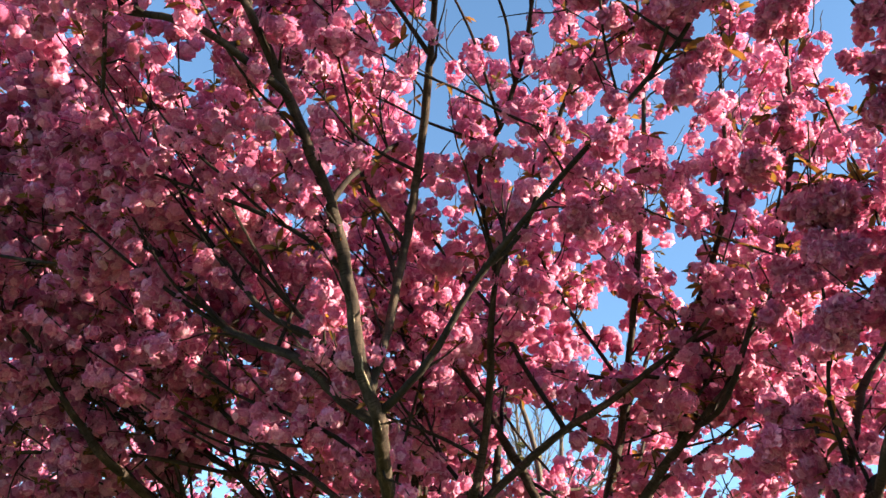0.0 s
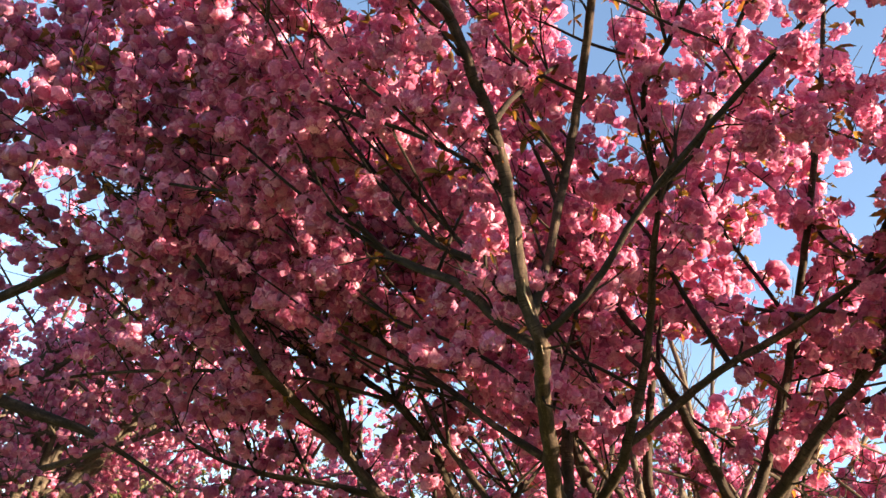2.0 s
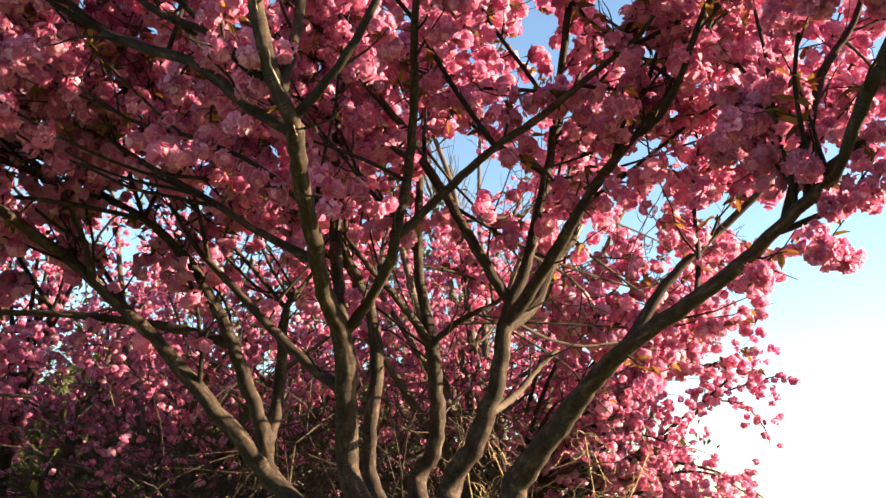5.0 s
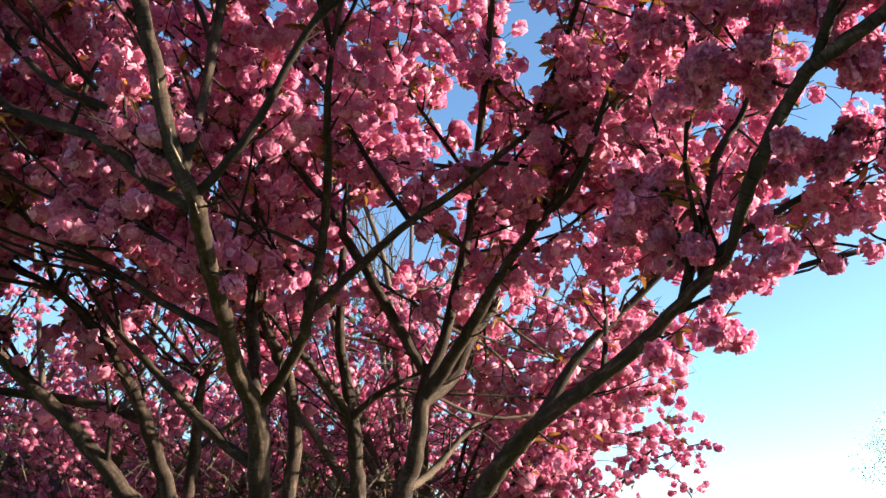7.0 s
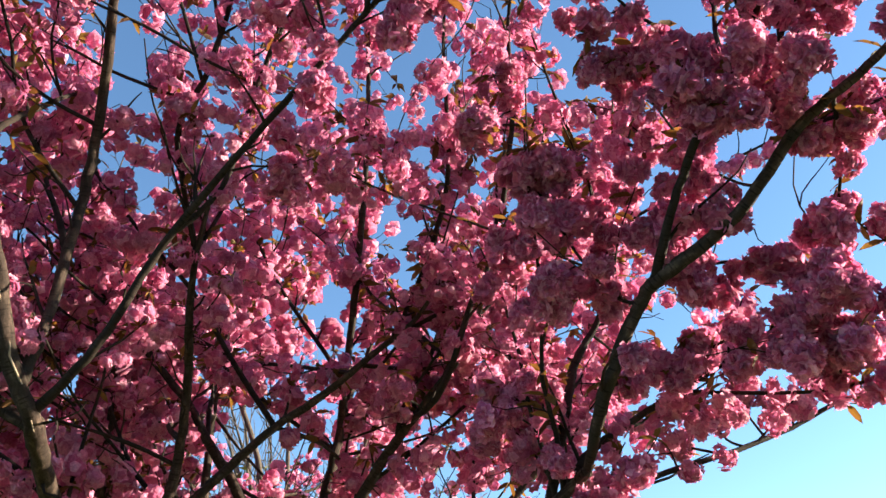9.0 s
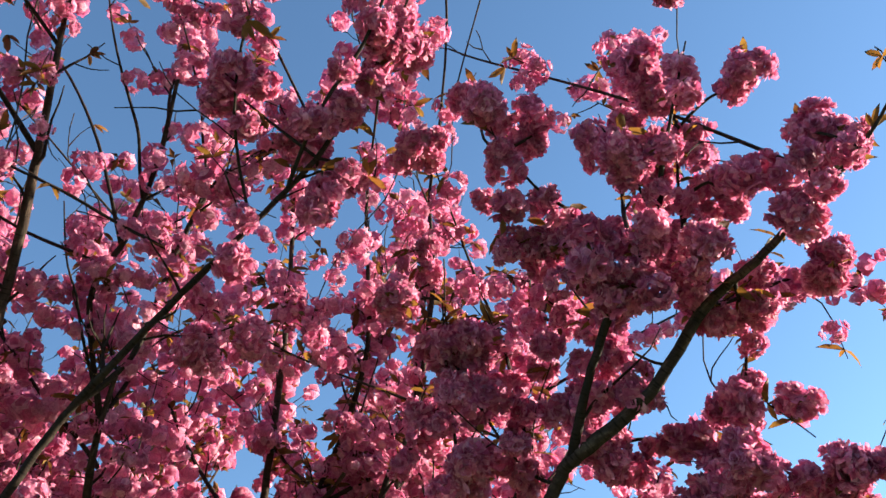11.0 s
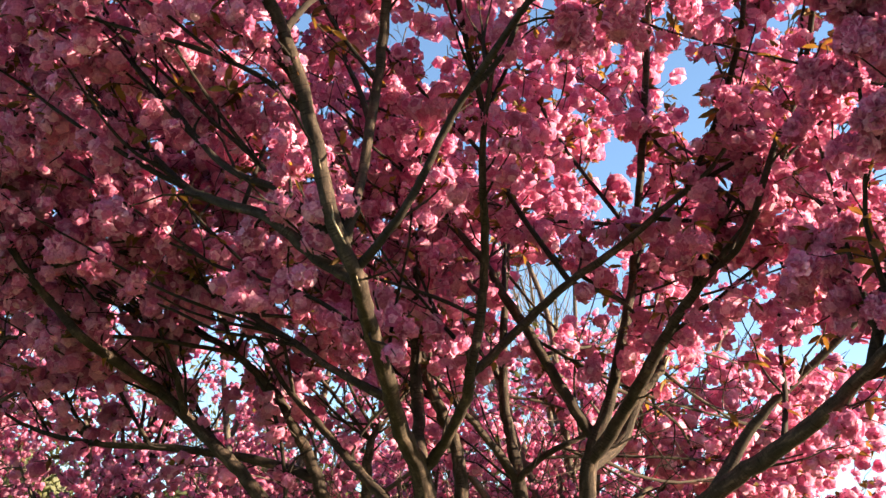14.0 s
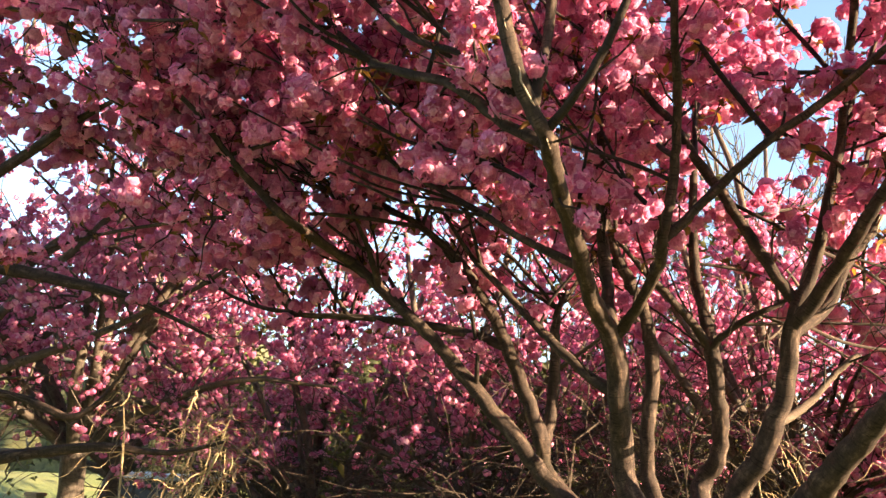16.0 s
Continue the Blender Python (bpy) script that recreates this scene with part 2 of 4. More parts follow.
# ---- blossom and leaf shapes ----
def flower(whorls, size, gen):
    """One double cherry flower, facing +z: whorls of cupped, ruffled petals."""
    vs, fs = [], []
    for count, tilt, reach, off in whorls:
        for i in range(count):
            a = (i + off + gen.normal(0, 0.14)) / count * 2 * np.pi
            e = radians(tilt + gen.normal(0, 13))
            length = size * reach * (1 + gen.normal(0, 0.10))
            wide = length * gen.uniform(0.30, 0.42)
            out = np.array((np.cos(a) * np.cos(e), np.sin(a) * np.cos(e), np.sin(e)))
            cross = np.array((-np.sin(a), np.cos(a), 0))
            lift = np.cross(out, cross)
            cup = length * gen.uniform(0.02, 0.30)
            base = out * size * 0.08
            k = len(vs)
            vs += [base, base + out * length * 0.55 - cross * wide + lift * cup * 0.6, base + out * length * 0.55 + cross * wide + lift * cup * 0.6,
                   base + out * length - cross * wide * 0.6 + lift * cup * gen.uniform(0.0, 1.8), base + out * length * gen.uniform(0.88, 1.0) + cross * wide * 0.6 + lift * cup * gen.uniform(0.0, 1.8)]
            fs += [(k, k + 2, k + 1), (k + 1, k + 2, k + 3), (k + 2, k + 4, k + 3)]
    return np.array(vs), np.array(fs)


def turn_to(way, spin):
    z = unit(way)
    x = unit(np.cross((0.2, 0.9, 0.3), z))
    y = np.cross(z, x)
    c, s = np.cos(spin), np.sin(spin)
    return np.stack([x * c + y * s, -x * s + y * c, z], 1)


def pompon(shape, flowers, size, ball, gen):
    """A hanging bunch of flowers, about ball + size in radius."""
    vs, fs, at = [], [], 0
    for i in range(flowers):
        h = 0.75 - 1.55 * (i + 0.5) / flowers + gen.normal(0, 0.08)
        a = i * 2.4 + gen.normal(0, 0.25)
        w = np.array((np.cos(a) * np.sqrt(max(0.05, 1 - h * h)), np.sin(a) * np.sqrt(max(0.05, 1 - h * h)), h))
        v, f = shape(size * gen.uniform(0.85, 1.15), gen)
        vs.append(v @ turn_to(w, gen.uniform(0, 6.28)).T + w * ball * gen.uniform(0.8, 1.1))
        fs.append(f + at)
        at += len(v)
    return np.concatenate(vs), np.concatenate(fs)


def dome_flower(whorls, size, gen, petals=5):
    """A double flower some way off: scalloped whorls round a raised, crumpled heart."""
    vs, fs = [], []
    for tilt, reach in whorls:
        e, k, off = radians(tilt + gen.normal(0, 6)), len(vs), gen.uniform(0, 6.28)
        for i in range(petals):
            a = off + i / petals * 2 * np.pi
            vs.append(np.array((np.cos(a) * 0.3, np.sin(a) * 0.3, 0.12 + 0.3 * np.sin(e))) * size * reach)
        for i in range(2 * petals):
            a = off + (i / 2 + gen.normal(0, 0.07)) / petals * 2 * np.pi
            r = reach * size * (gen.uniform(0.92, 1.12) if i % 2 == 0 else gen.uniform(0.62, 0.82))
            vs.append(np.array((np.cos(a) * np.cos(e), np.sin(a) * np.cos(e), np.sin(e))) * r + np.array((0, 0, gen.uniform(-0.14, 0.14) * size)))
        for i in range(petals):
            j, a, b, c = (i + 1) % petals, k + petals + 2 * i, k + petals + 2 * i + 1, k + petals + (2 * i + 2) % (2 * petals)
            fs += [(k + i, a, b), (k + i, b, k + j), (k + j, b, c)]
    k = len(vs)
    vs.append(np.array((gen.normal(0, 0.08), gen.normal(0, 0.08), gen.uniform(0.6, 0.75))) * size)
    for i in range(petals):
        a = (i + gen.normal(0, 0.1)) / petals * 2 * np.pi
        vs.append(np.array((np.cos(a) * 0.6, np.sin(a) * 0.6, gen.uniform(0.2, 0.5))) * size)
    fs += [(k, k + 1 + i, k + 1 + (i + 1) % petals) for i in range(petals)]
    return np.array(vs), np.array(fs)


def bud_flower(size, gen, rim=8):
    """A far flower: one scalloped, crumpled cap."""
    vs = [np.array((gen.normal(0, 0.1), gen.normal(0, 0.1), gen.uniform(0.6, 0.8))) * size]
    for i in range(rim):
        a, r = (i + gen.normal(0, 0.15)) / rim * 2 * np.pi, gen.uniform(0.95, 1.15) if i % 2 else gen.uniform(0.7, 0.85)
        vs.append(np.array((np.cos(a) * r, np.sin(a) * r, gen.uniform(-0.45, 0.3))) * size)
    return np.array(vs), np.array([(0, 1 + i, 1 + (i + 1) % rim) for i in range(rim)])


gen = np.random.default_rng(5)
RICH = [(9, -6, 1.0, 0.0), (9, 20, 0.96, 0.5), (8, 46, 0.84, 0.2), (5, 70, 0.64, 0.6)]
BUNCH = [[pompon(lambda size, g: flower(RICH, size, g), k, 0.0245, 0.028, gen) for k in (7, 8, 7, 9)],
         [pompon(lambda size, g: dome_flower([(2, 1.0), (36, 0.85)], size, g, 7), k, 0.026, 0.028, gen) for k in (6, 7, 6, 8)],
         [pompon(lambda size, g: dome_flower([(6, 1.05)], size, g), k, 0.028, 0.026, gen) for k in (6, 7, 6, 7)],
         [pompon(bud_flower, k, 0.032, 0.026, gen) for k in (5, 6, 6, 7)],
         [pompon(lambda size, g: bud_flower(size, g, 6), k, 0.033, 0.027, gen) for k in (4, 5, 4, 5)]]


def leaf_shape(gen):
    """A folded, drooping leaf with a pointed tip along +x."""
    xs, ws = np.array((0, 0.3, 0.7, 1.0)), np.array((0.02, 0.16, 0.145, 0.0))
    vs, fs = [], []
    bend = gen.uniform(0.15, 0.5)
    for x, w in zip(xs, ws):
        z = -bend * x * x
        vs += [(x, -w, z + w * 0.35), (x, 0, z), (x, w, z + w * 0.35)]
    for i in range(3):
        k = 3 * i
        fs += [(k, k + 1, k + 4), (k, k + 4, k + 3), (k + 1, k + 2, k + 5), (k + 1, k + 5, k + 4)]
    return np.array(vs), np.array(fs)


LEAVES = [leaf_shape(gen) for _ in range(4)]
SMALL_LEAVES = [(np.array([(0, 0, 0), (0.45, -0.22, b * 0.4), (1, 0, -b), (0.45, 0.22, b * 0.4)]), np.array([(0, 1, 2), (0, 2, 3)])) for b in (0.1, 0.2, 0.3, 0.4)]


def scatter(shapes, places, turns, sizes, pick):
    """All copies of some shapes as one array of vertices and triangles."""
    vs, fs, at = [], [], 0
    for s, (v, f) in enumerate(shapes):
        idx = np.nonzero(pick == s)[0]
        if len(idx) == 0:
            continue
        vv = np.einsum("nij,kj->nki", turns[idx], v) * sizes[idx, None, None] + places[idx, None]
        ff = f[None] + (np.arange(len(idx)) * len(v))[:, None, None] + at
        vs.append(vv.reshape(-1, 3)), fs.append(ff.reshape(-1, 3))
        at += len(idx) * len(v)
    return np.concatenate(vs), np.concatenate(fs)


def random_turns(n, tilt=0.45):
    a = rng.uniform(0, 2 * np.pi, n)
    z = unit(np.stack([rng.normal(0, tilt, n), rng.normal(0, tilt, n), np.ones(n)], 1))
    x = unit(np.cross(np.stack([np.cos(a), np.sin(a), np.zeros(n)], 1), z))
    return np.stack([x, np.cross(z, x), z], 2)


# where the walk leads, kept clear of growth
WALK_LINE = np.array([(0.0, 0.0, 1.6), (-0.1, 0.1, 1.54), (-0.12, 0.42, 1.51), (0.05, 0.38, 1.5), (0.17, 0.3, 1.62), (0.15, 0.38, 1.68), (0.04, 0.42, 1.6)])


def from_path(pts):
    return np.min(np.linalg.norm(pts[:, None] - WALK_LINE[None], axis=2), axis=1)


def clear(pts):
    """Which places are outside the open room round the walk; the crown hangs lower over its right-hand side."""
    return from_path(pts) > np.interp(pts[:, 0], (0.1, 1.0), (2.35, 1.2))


def over_branch(pts):
    """Nothing hangs below the long low branch on the sunny side."""
    return ~((pts[:, 0] > 1.25) & (pts[:, 1] < 3.3) & (pts[:, 1] > 1.95) & (pts[:, 2] < np.interp(pts[:, 0], (1.2, 1.66, 2.24, 2.74), (2.27, 2.41, 2.61, 2.84)) - 0.03))


def sky_gap(pts):
    """A gap in the crown over the right-hand stems, through which the sky shows."""
    start, end = np.array((0.02, 0.38, 1.59)), np.array((0.42, 5.03, 3.36))
    u = unit(end - start)
    along = (pts - start) @ u
    off = np.linalg.norm(pts - start - along[:, None] * u, axis=1)
    ragged = np.array([noise.noise(Vector(p) * 4.0) for p in pts])
    return ~((along > 2.6) & (off < along * (0.045 + 0.03 * ragged)))


# ---- ground ----
def ground_sheet():
    xs = np.r_[-900, -300, -120, np.linspace(-60, 60, 61), 120, 300, 900]
    gx, gy = np.meshgrid(xs, xs + 10)
    far = np.hypot(gx, gy - 4)
    gz = np.array([[noise.noise((x * 0.11, y * 0.11, 0)) * 0.16 for x, y in zip(a, b)] for a, b in zip(gx, gy)]) * np.clip(far / 8, 0.15, 1) - np.clip(far - 10, 0, None) * 0.02
    rise = np.clip((-gx - 8) / 9, 0, 1) * np.clip((gy - 2) / 6, 0, 1)
    gz += 1.2 * rise * rise * (3 - 2 * rise)          # the lawn climbs to one side
    n = len(xs)
    i = (np.arange(n - 1)[:, None] * n + np.arange(n - 1)).ravel()
    me = mesh_from("ground", np.stack([gx, gy, gz], -1).reshape(-1, 3), np.stack([i, i + 1, i + n + 1, i + n], 1), grass_material())
    return tagged(new("ground", me), "short sunlit spring grass around the trees", "lawn", kind="structure")


ground_sheet()


def green_bank(name, label, y, x0, x1, height, thick, lump, step, mat):
    """A long bank of greenery with an uneven face and top: a hedge, or a far row of trees."""
    nx = int((x1 - x0) / step) + 1
    xs, us = np.linspace(x0, x1, nx), np.linspace(0, 1, 15)
    gx, gu = np.meshgrid(xs, us)
    rise = np.array([height * (1 + 0.9 * lump * noise.noise((x / height * 1.1, y, 3.0))) for x in xs])
    vs, fs, n = [], [], gx.size
    for face in (0.0, -thick):
        gy = y + face + np.array([[noise.noise((x * 2.2 / step * 0.3, u * rise[0] * 1.3, face)) for x, u in zip(a, b)] for a, b in zip(gx, gu)]) * thick * 0.3
        gz = -1.2 + gu * (rise[None] + 1.2 + np.array([[noise.noise((x / step * 0.45, face, 9.0)) for x in a] for a in gx]) * height * 0.08)
        vs.append(np.stack([gx, gy, gz], -1).reshape(-1, 3))
    i = (np.arange(14)[:, None] * nx + np.arange(nx - 1)).ravel()
    fs += [np.stack([i, i + 1, i + nx + 1, i + nx], 1), np.stack([i, i + nx, i + nx + 1, i + 1], 1) + n]
    top = 14 * nx + np.arange(nx - 1)
    fs.append(np.stack([top, top + 1, top + 1 + n, top + n], 1))
    for k in (0, nx - 1):
        e = np.arange(14) * nx + k
        fs.append(np.stack([e, e + nx, e + nx + n, e + n], 1))
    return tagged(new(name, mesh_from(name, np.concatenate(vs), np.concatenate(fs), mat)), label, "hedge", kind="structure")


# Hedge behind the walk, out of sight: added to cut sky light on near sides.
green_bank("unseen_hedge", "unseen dark green hedge added to hold back sky light", -3.4, -10, 5, 3.4, 1.1, 0.1, 0.25, plain("hedge_green", (0.045, 0.06, 0.022), 0.9, 26.0, 0.6))
green_bank("backdrop", "far row of dull green trees beyond the lawn", 30.0, -48, 1.5, 5.2, 3.0, 0.5, 0.5, plain("far_woods", (0.085, 0.085, 0.035), 0.9, 3.5, 0.6))

# ---- the cherry tree overhead ----
SPLIT = plain("split_wood", (0.33, 0.25, 0.17), 0.8, 60)
DEAD = bark_material("dead_wood", [(0.05, 0.037, 0.027), (0.10, 0.076, 0.056), (0.17, 0.132, 0.098)], moss_at=0.75)
cherry = tagged(new("cherry_tree"), "large cherry tree in full bloom with double pink blossoms", "tree", "cherry trees")
cherry.location = (0.28, 4.15, 0)
LINES, WOOD = [], []


def limb(points, slim=1.0, mat=None, stout=1.0):
    """One limb of the big cherry, through points of x, y, z and radius."""
    line = spline(points, 6) * (1, 1, 1, slim)
    sway = rng.normal(0, 1, (len(line), 3)) * np.minimum(line[:, 3:4] * 0.10, 0.004)
    sway[0] = 0
    line[:, :3] += sway
    LINES.append(line)
    thick = line[:, 3].max()
    v, q, u = tube(line * (1, 1, 1, stout), 14 if thick > 0.03 else 10 if thick > 0.012 else 7, 0.055)
    WOOD.append((part("limb" if thick > 0.03 else "branch", mesh_from("limb", v, q, mat or (BARK if thick > 0.016 else TWIG), u), cherry), line[::3, :3]))


part("trunk", mesh_from("trunk", *(lambda t: (t[0], t[1], BARK, t[2]))(tube(spline([(0.30, 4.20, -0.05, 0.24), (0.29, 4.16, 0.12, 0.185), (0.28, 4.13, 0.5, 0.165), (0.29, 4.10, 0.85, 0.18), (0.30, 4.10, 1.02, 0.16), (0.30, 4.10, 1.12, 0.05)], 6), 20, 0.06))), cherry)
limb([(0.20, 4.00, 1.10, 0.075), (-0.12, 4.32, 1.57, 0.059), (-0.16, 4.14, 1.90, 0.054), (-0.18, 3.96, 2.17, 0.050), (-0.25, 3.70, 2.30, 0.039), (-0.28, 3.26, 2.45, 0.034), (-0.29, 2.85, 2.50, 0.030), (-0.28, 2.59, 2.52, 0.029)], 0.9)
limb([(-0.29, 2.73, 2.51, 0.028), (-0.28, 2.59, 2.52, 0.028), (-0.35, 2.49, 2.66, 0.027), (-0.40, 2.39, 2.87, 0.026), (-0.47, 2.27, 3.09, 0.024), (-0.58, 2.13, 3.30, 0.022), (-0.69, 1.99, 3.48, 0.020), (-0.76, 1.87, 3.58, 0.016), (-0.87, 1.74, 3.71, 0.012), (-1.01, 1.60, 3.89, 0.008)], 0.84)
limb([(-0.32, 2.53, 2.60, 0.021), (-0.29, 2.56, 2.80, 0.019), (-0.27, 2.58, 3.08, 0.020), (-0.24, 2.51, 3.39, 0.020), (-0.21, 2.25, 3.66, 0.018), (-0.20, 2.08, 3.84, 0.014), (-0.19, 1.90, 4.04, 0.010), (-0.16, 1.73, 4.23, 0.006)], 0.8)
limb([(-0.29, 2.58, 2.54, 0.022), (-0.13, 2.42, 2.67, 0.017), (0.01, 2.28, 2.90, 0.015), (0.24, 1.99, 3.10, 0.013), (0.38, 1.81, 3.20, 0.011), (0.51, 1.65, 3.31, 0.010), (0.56, 1.56, 3.39, 0.008), (0.65, 1.42, 3.54, 0.006), (0.69, 1.29, 3.66, 0.004)], 0.7)
limb([(-0.28, 2.64, 2.52, 0.022), (-0.42, 2.65, 2.61, 0.018), (-0.60, 2.68, 2.76, 0.017), (-0.87, 2.78, 2.89, 0.015), (-1.05, 2.89, 3.06, 0.012), (-1.24, 3.00, 3.27, 0.009), (-1.49, 3.07, 3.43, 0.005)])
limb([(-0.32, 2.53, 2.60, 0.013), (-0.42, 2.58, 2.69, 0.010), (-0.53, 2.63, 2.82, 0.010), (-0.65, 2.68, 2.96, 0.009), (-0.79, 2.70, 3.09, 0.007), (-0.96, 2.73, 3.22, 0.004)])
limb([(-0.18, 3.96, 2.17, 0.034), (-0.21, 4.06, 2.39, 0.030), (-0.23, 4.11, 2.58, 0.028), (-0.25, 4.12, 2.91, 0.022), (-0.24, 4.07, 3.27, 0.017), (-0.20, 4.00, 3.65, 0.014), (-0.15, 3.94, 4.05, 0.008)])
limb([(-0.18, 3.97, 2.18, 0.027), (-0.08, 3.80, 2.28, 0.023), (0.01, 3.58, 2.41, 0.022), (0.03, 3.47, 2.49, 0.021), (0.07, 3.37, 2.71, 0.018), (0.08, 3.20, 2.92, 0.016), (0.07, 3.00, 3.08, 0.014), (0.08, 2.85, 3.24, 0.010), (0.13, 2.67, 3.47, 0.006)])
limb([(0.03, 3.49, 2.48, 0.017), (0.19, 3.48, 2.64, 0.018), (0.37, 3.37, 2.79, 0.016), (0.57, 3.27, 2.91, 0.015), (0.75, 3.12, 3.03, 0.012), (0.87, 2.98, 3.10, 0.009), (0.95, 2.83, 3.22, 0.005)])
limb([(0.04, 3.45, 2.54, 0.011), (-0.08, 3.54, 2.69, 0.009), (-0.13, 3.57, 2.79, 0.008), (-0.21, 3.62, 2.98, 0.006)])
limb([(0.28, 4.22, 1.10, 0.060), (-0.02, 4.71, 1.54, 0.042), (-0.05, 4.68, 1.84, 0.039), (-0.03, 4.63, 2.17, 0.040), (-0.06, 4.62, 2.40, 0.035), (-0.13, 4.63, 2.56, 0.035), (-0.20, 4.64, 2.72, 0.029), (-0.28, 4.68, 2.96, 0.024), (-0.38, 4.63, 3.36, 0.017), (-0.46, 4.57, 3.73, 0.011)], 0.9)
limb([(0.34, 4.20, 1.05, 0.070), (0.19, 4.85, 1.54, 0.055), (0.28, 4.80, 1.77, 0.046), (0.28, 4.72, 2.02, 0.043), (0.25, 4.66, 2.24, 0.041), (0.21, 4.68, 2.48, 0.032), (0.18, 4.72, 2.70, 0.029), (0.18, 4.70, 3.14, 0.023), (0.21, 4.65, 3.63, 0.017), (0.29, 4.61, 4.11, 0.011)], 0.9)
limb([(0.25, 4.66, 2.24, 0.026), (0.16, 4.56, 2.36, 0.021), (0.05, 4.48, 2.48, 0.018), (-0.06, 4.41, 2.58, 0.014), (-0.23, 4.31, 2.78, 0.008)])
limb([(0.24, 4.65, 2.25, 0.021), (0.34, 4.55, 2.34, 0.017), (0.45, 4.47, 2.40, 0.014), (0.56, 4.45, 2.45, 0.011), (0.71, 4.30, 2.57, 0.007)])
limb([(0.36, 4.02, 1.10, 0.070), (0.30, 4.27, 1.52, 0.058), (0.42, 4.16, 1.76, 0.050), (0.50, 4.05, 2.04, 0.042), (0.53, 3.98, 2.28, 0.037), (0.61, 3.96, 2.48, 0.028), (0.67, 3.94, 2.72, 0.026), (0.72, 3.93, 2.93, 0.024), (0.77, 3.91, 3.15, 0.018), (0.85, 3.91, 3.32, 0.014), (0.93, 3.88, 3.58, 0.009)], 0.9)
limb([(0.55, 3.97, 2.33, 0.028), (0.42, 3.96, 2.54, 0.024), (0.29, 3.96, 2.78, 0.023), (0.17, 3.96, 2.97, 0.021), (0.07, 3.97, 3.15, 0.018), (-0.11, 3.97, 3.37, 0.015), (-0.25, 3.98, 3.57, 0.009)])
limb([(0.53, 3.98, 2.25, 0.030), (0.64, 3.83, 2.40, 0.029), (0.74, 3.61, 2.58, 0.025), (0.83, 3.46, 2.73, 0.021), (0.94, 3.25, 2.86, 0.016), (1.05, 3.05, 2.99, 0.012), (1.11, 2.89, 3.15, 0.009), (1.16, 2.79, 3.31, 0.005)])
limb([(0.52, 3.99, 2.22, 0.031), (0.68, 4.10, 2.36, 0.026), (0.77, 4.12, 2.56, 0.026), (0.86, 4.14, 2.67, 0.024), (0.90, 4.15, 2.72, 0.021)])
limb([(0.44, 3.96, 1.10, 0.075), (0.54, 3.99, 1.53, 0.064), (0.62, 3.83, 1.68, 0.056), (0.72, 3.62, 1.85, 0.046), (0.79, 3.37, 1.97, 0.038), (0.86, 3.13, 2.05, 0.031), (0.96, 2.89, 2.12, 0.028), (1.03, 2.66, 2.19, 0.023), (1.08, 2.48, 2.26, 0.020), (1.12, 2.30, 2.31, 0.017)], 0.74, stout=1.22)
limb([(1.10, 2.40, 2.29, 0.018), (1.12, 2.30, 2.31, 0.016), (1.11, 2.12, 2.44, 0.024), (1.16, 1.94, 2.61, 0.022), (1.19, 1.86, 2.65, 0.023), (1.32, 1.70, 2.73, 0.020), (1.42, 1.52, 2.87, 0.017), (1.50, 1.39, 2.92, 0.014), (1.57, 1.26, 2.98, 0.011), (1.66, 1.11, 3.06, 0.007), (1.71, 0.97, 3.15, 0.004)], 0.78)
limb([(1.18, 1.88, 2.65, 0.014), (1.18, 1.73, 2.77, 0.011), (1.21, 1.57, 2.90, 0.010), (1.26, 1.40, 3.02, 0.008), (1.25, 1.31, 3.10, 0.006), (1.26, 1.20, 3.22, 0.004), (1.28, 1.11, 3.34, 0.002)])
limb([(1.08, 2.50, 2.26, 0.016), (1.17, 2.47, 2.55, 0.015), (1.21, 2.44, 2.69, 0.013), (1.29, 2.39, 2.82, 0.009), (1.32, 2.26, 3.01, 0.006)])
limb([(1.10, 2.38, 2.29, 0.014), (1.15, 2.33, 2.37, 0.011), (1.28, 2.30, 2.45, 0.010), (1.43, 2.27, 2.53, 0.010), (1.65, 2.19, 2.65, 0.008), (1.82, 2.13, 2.76, 0.007), (1.85, 2.02, 2.91, 0.006), (1.89, 1.92, 3.04, 0.004)])
limb([(1.06, 2.56, 2.23, 0.014), (1.21, 2.38, 2.27, 0.012), (1.41, 2.40, 2.34, 0.012), (1.66, 2.41, 2.41, 0.011), (1.89, 2.42, 2.49, 0.010), (2.05, 2.39, 2.56, 0.010), (2.24, 2.36, 2.61, 0.009), (2.56, 2.33, 2.70, 0.007), (2.74, 2.25, 2.84, 0.004)], 0.75)
limb([(0.83, 3.25, 2.02, 0.024), (0.97, 3.17, 2.24, 0.017), (1.12, 3.12, 2.39, 0.013), (1.28, 3.06, 2.54, 0.013), (1.39, 3.01, 2.68, 0.010), (1.51, 2.95, 2.83, 0.008), (1.62, 2.89, 3.02, 0.005)])
limb([(0.14, 4.12, 1.05, 0.075), (-0.43, 4.43, 1.53, 0.051), (-0.61, 4.44, 1.72, 0.049), (-0.86, 4.43, 2.00, 0.045), (-1.07, 4.38, 2.23, 0.039), (-1.27, 4.35, 2.40, 0.035), (-1.46, 4.32, 2.57, 0.031), (-1.65, 4.29, 2.69, 0.029)], 0.82)
limb([(-1.39, 4.33, 2.51, 0.031), (-1.51, 4.31, 2.61, 0.029), (-1.62, 3.78, 2.67, 0.026), (-1.74, 3.66, 2.79, 0.022), (-1.84, 3.55, 2.91, 0.018), (-1.99, 3.40, 3.11, 0.014), (-2.20, 3.25, 3.24, 0.011), (-2.42, 3.12, 3.32, 0.007)], 0.82)
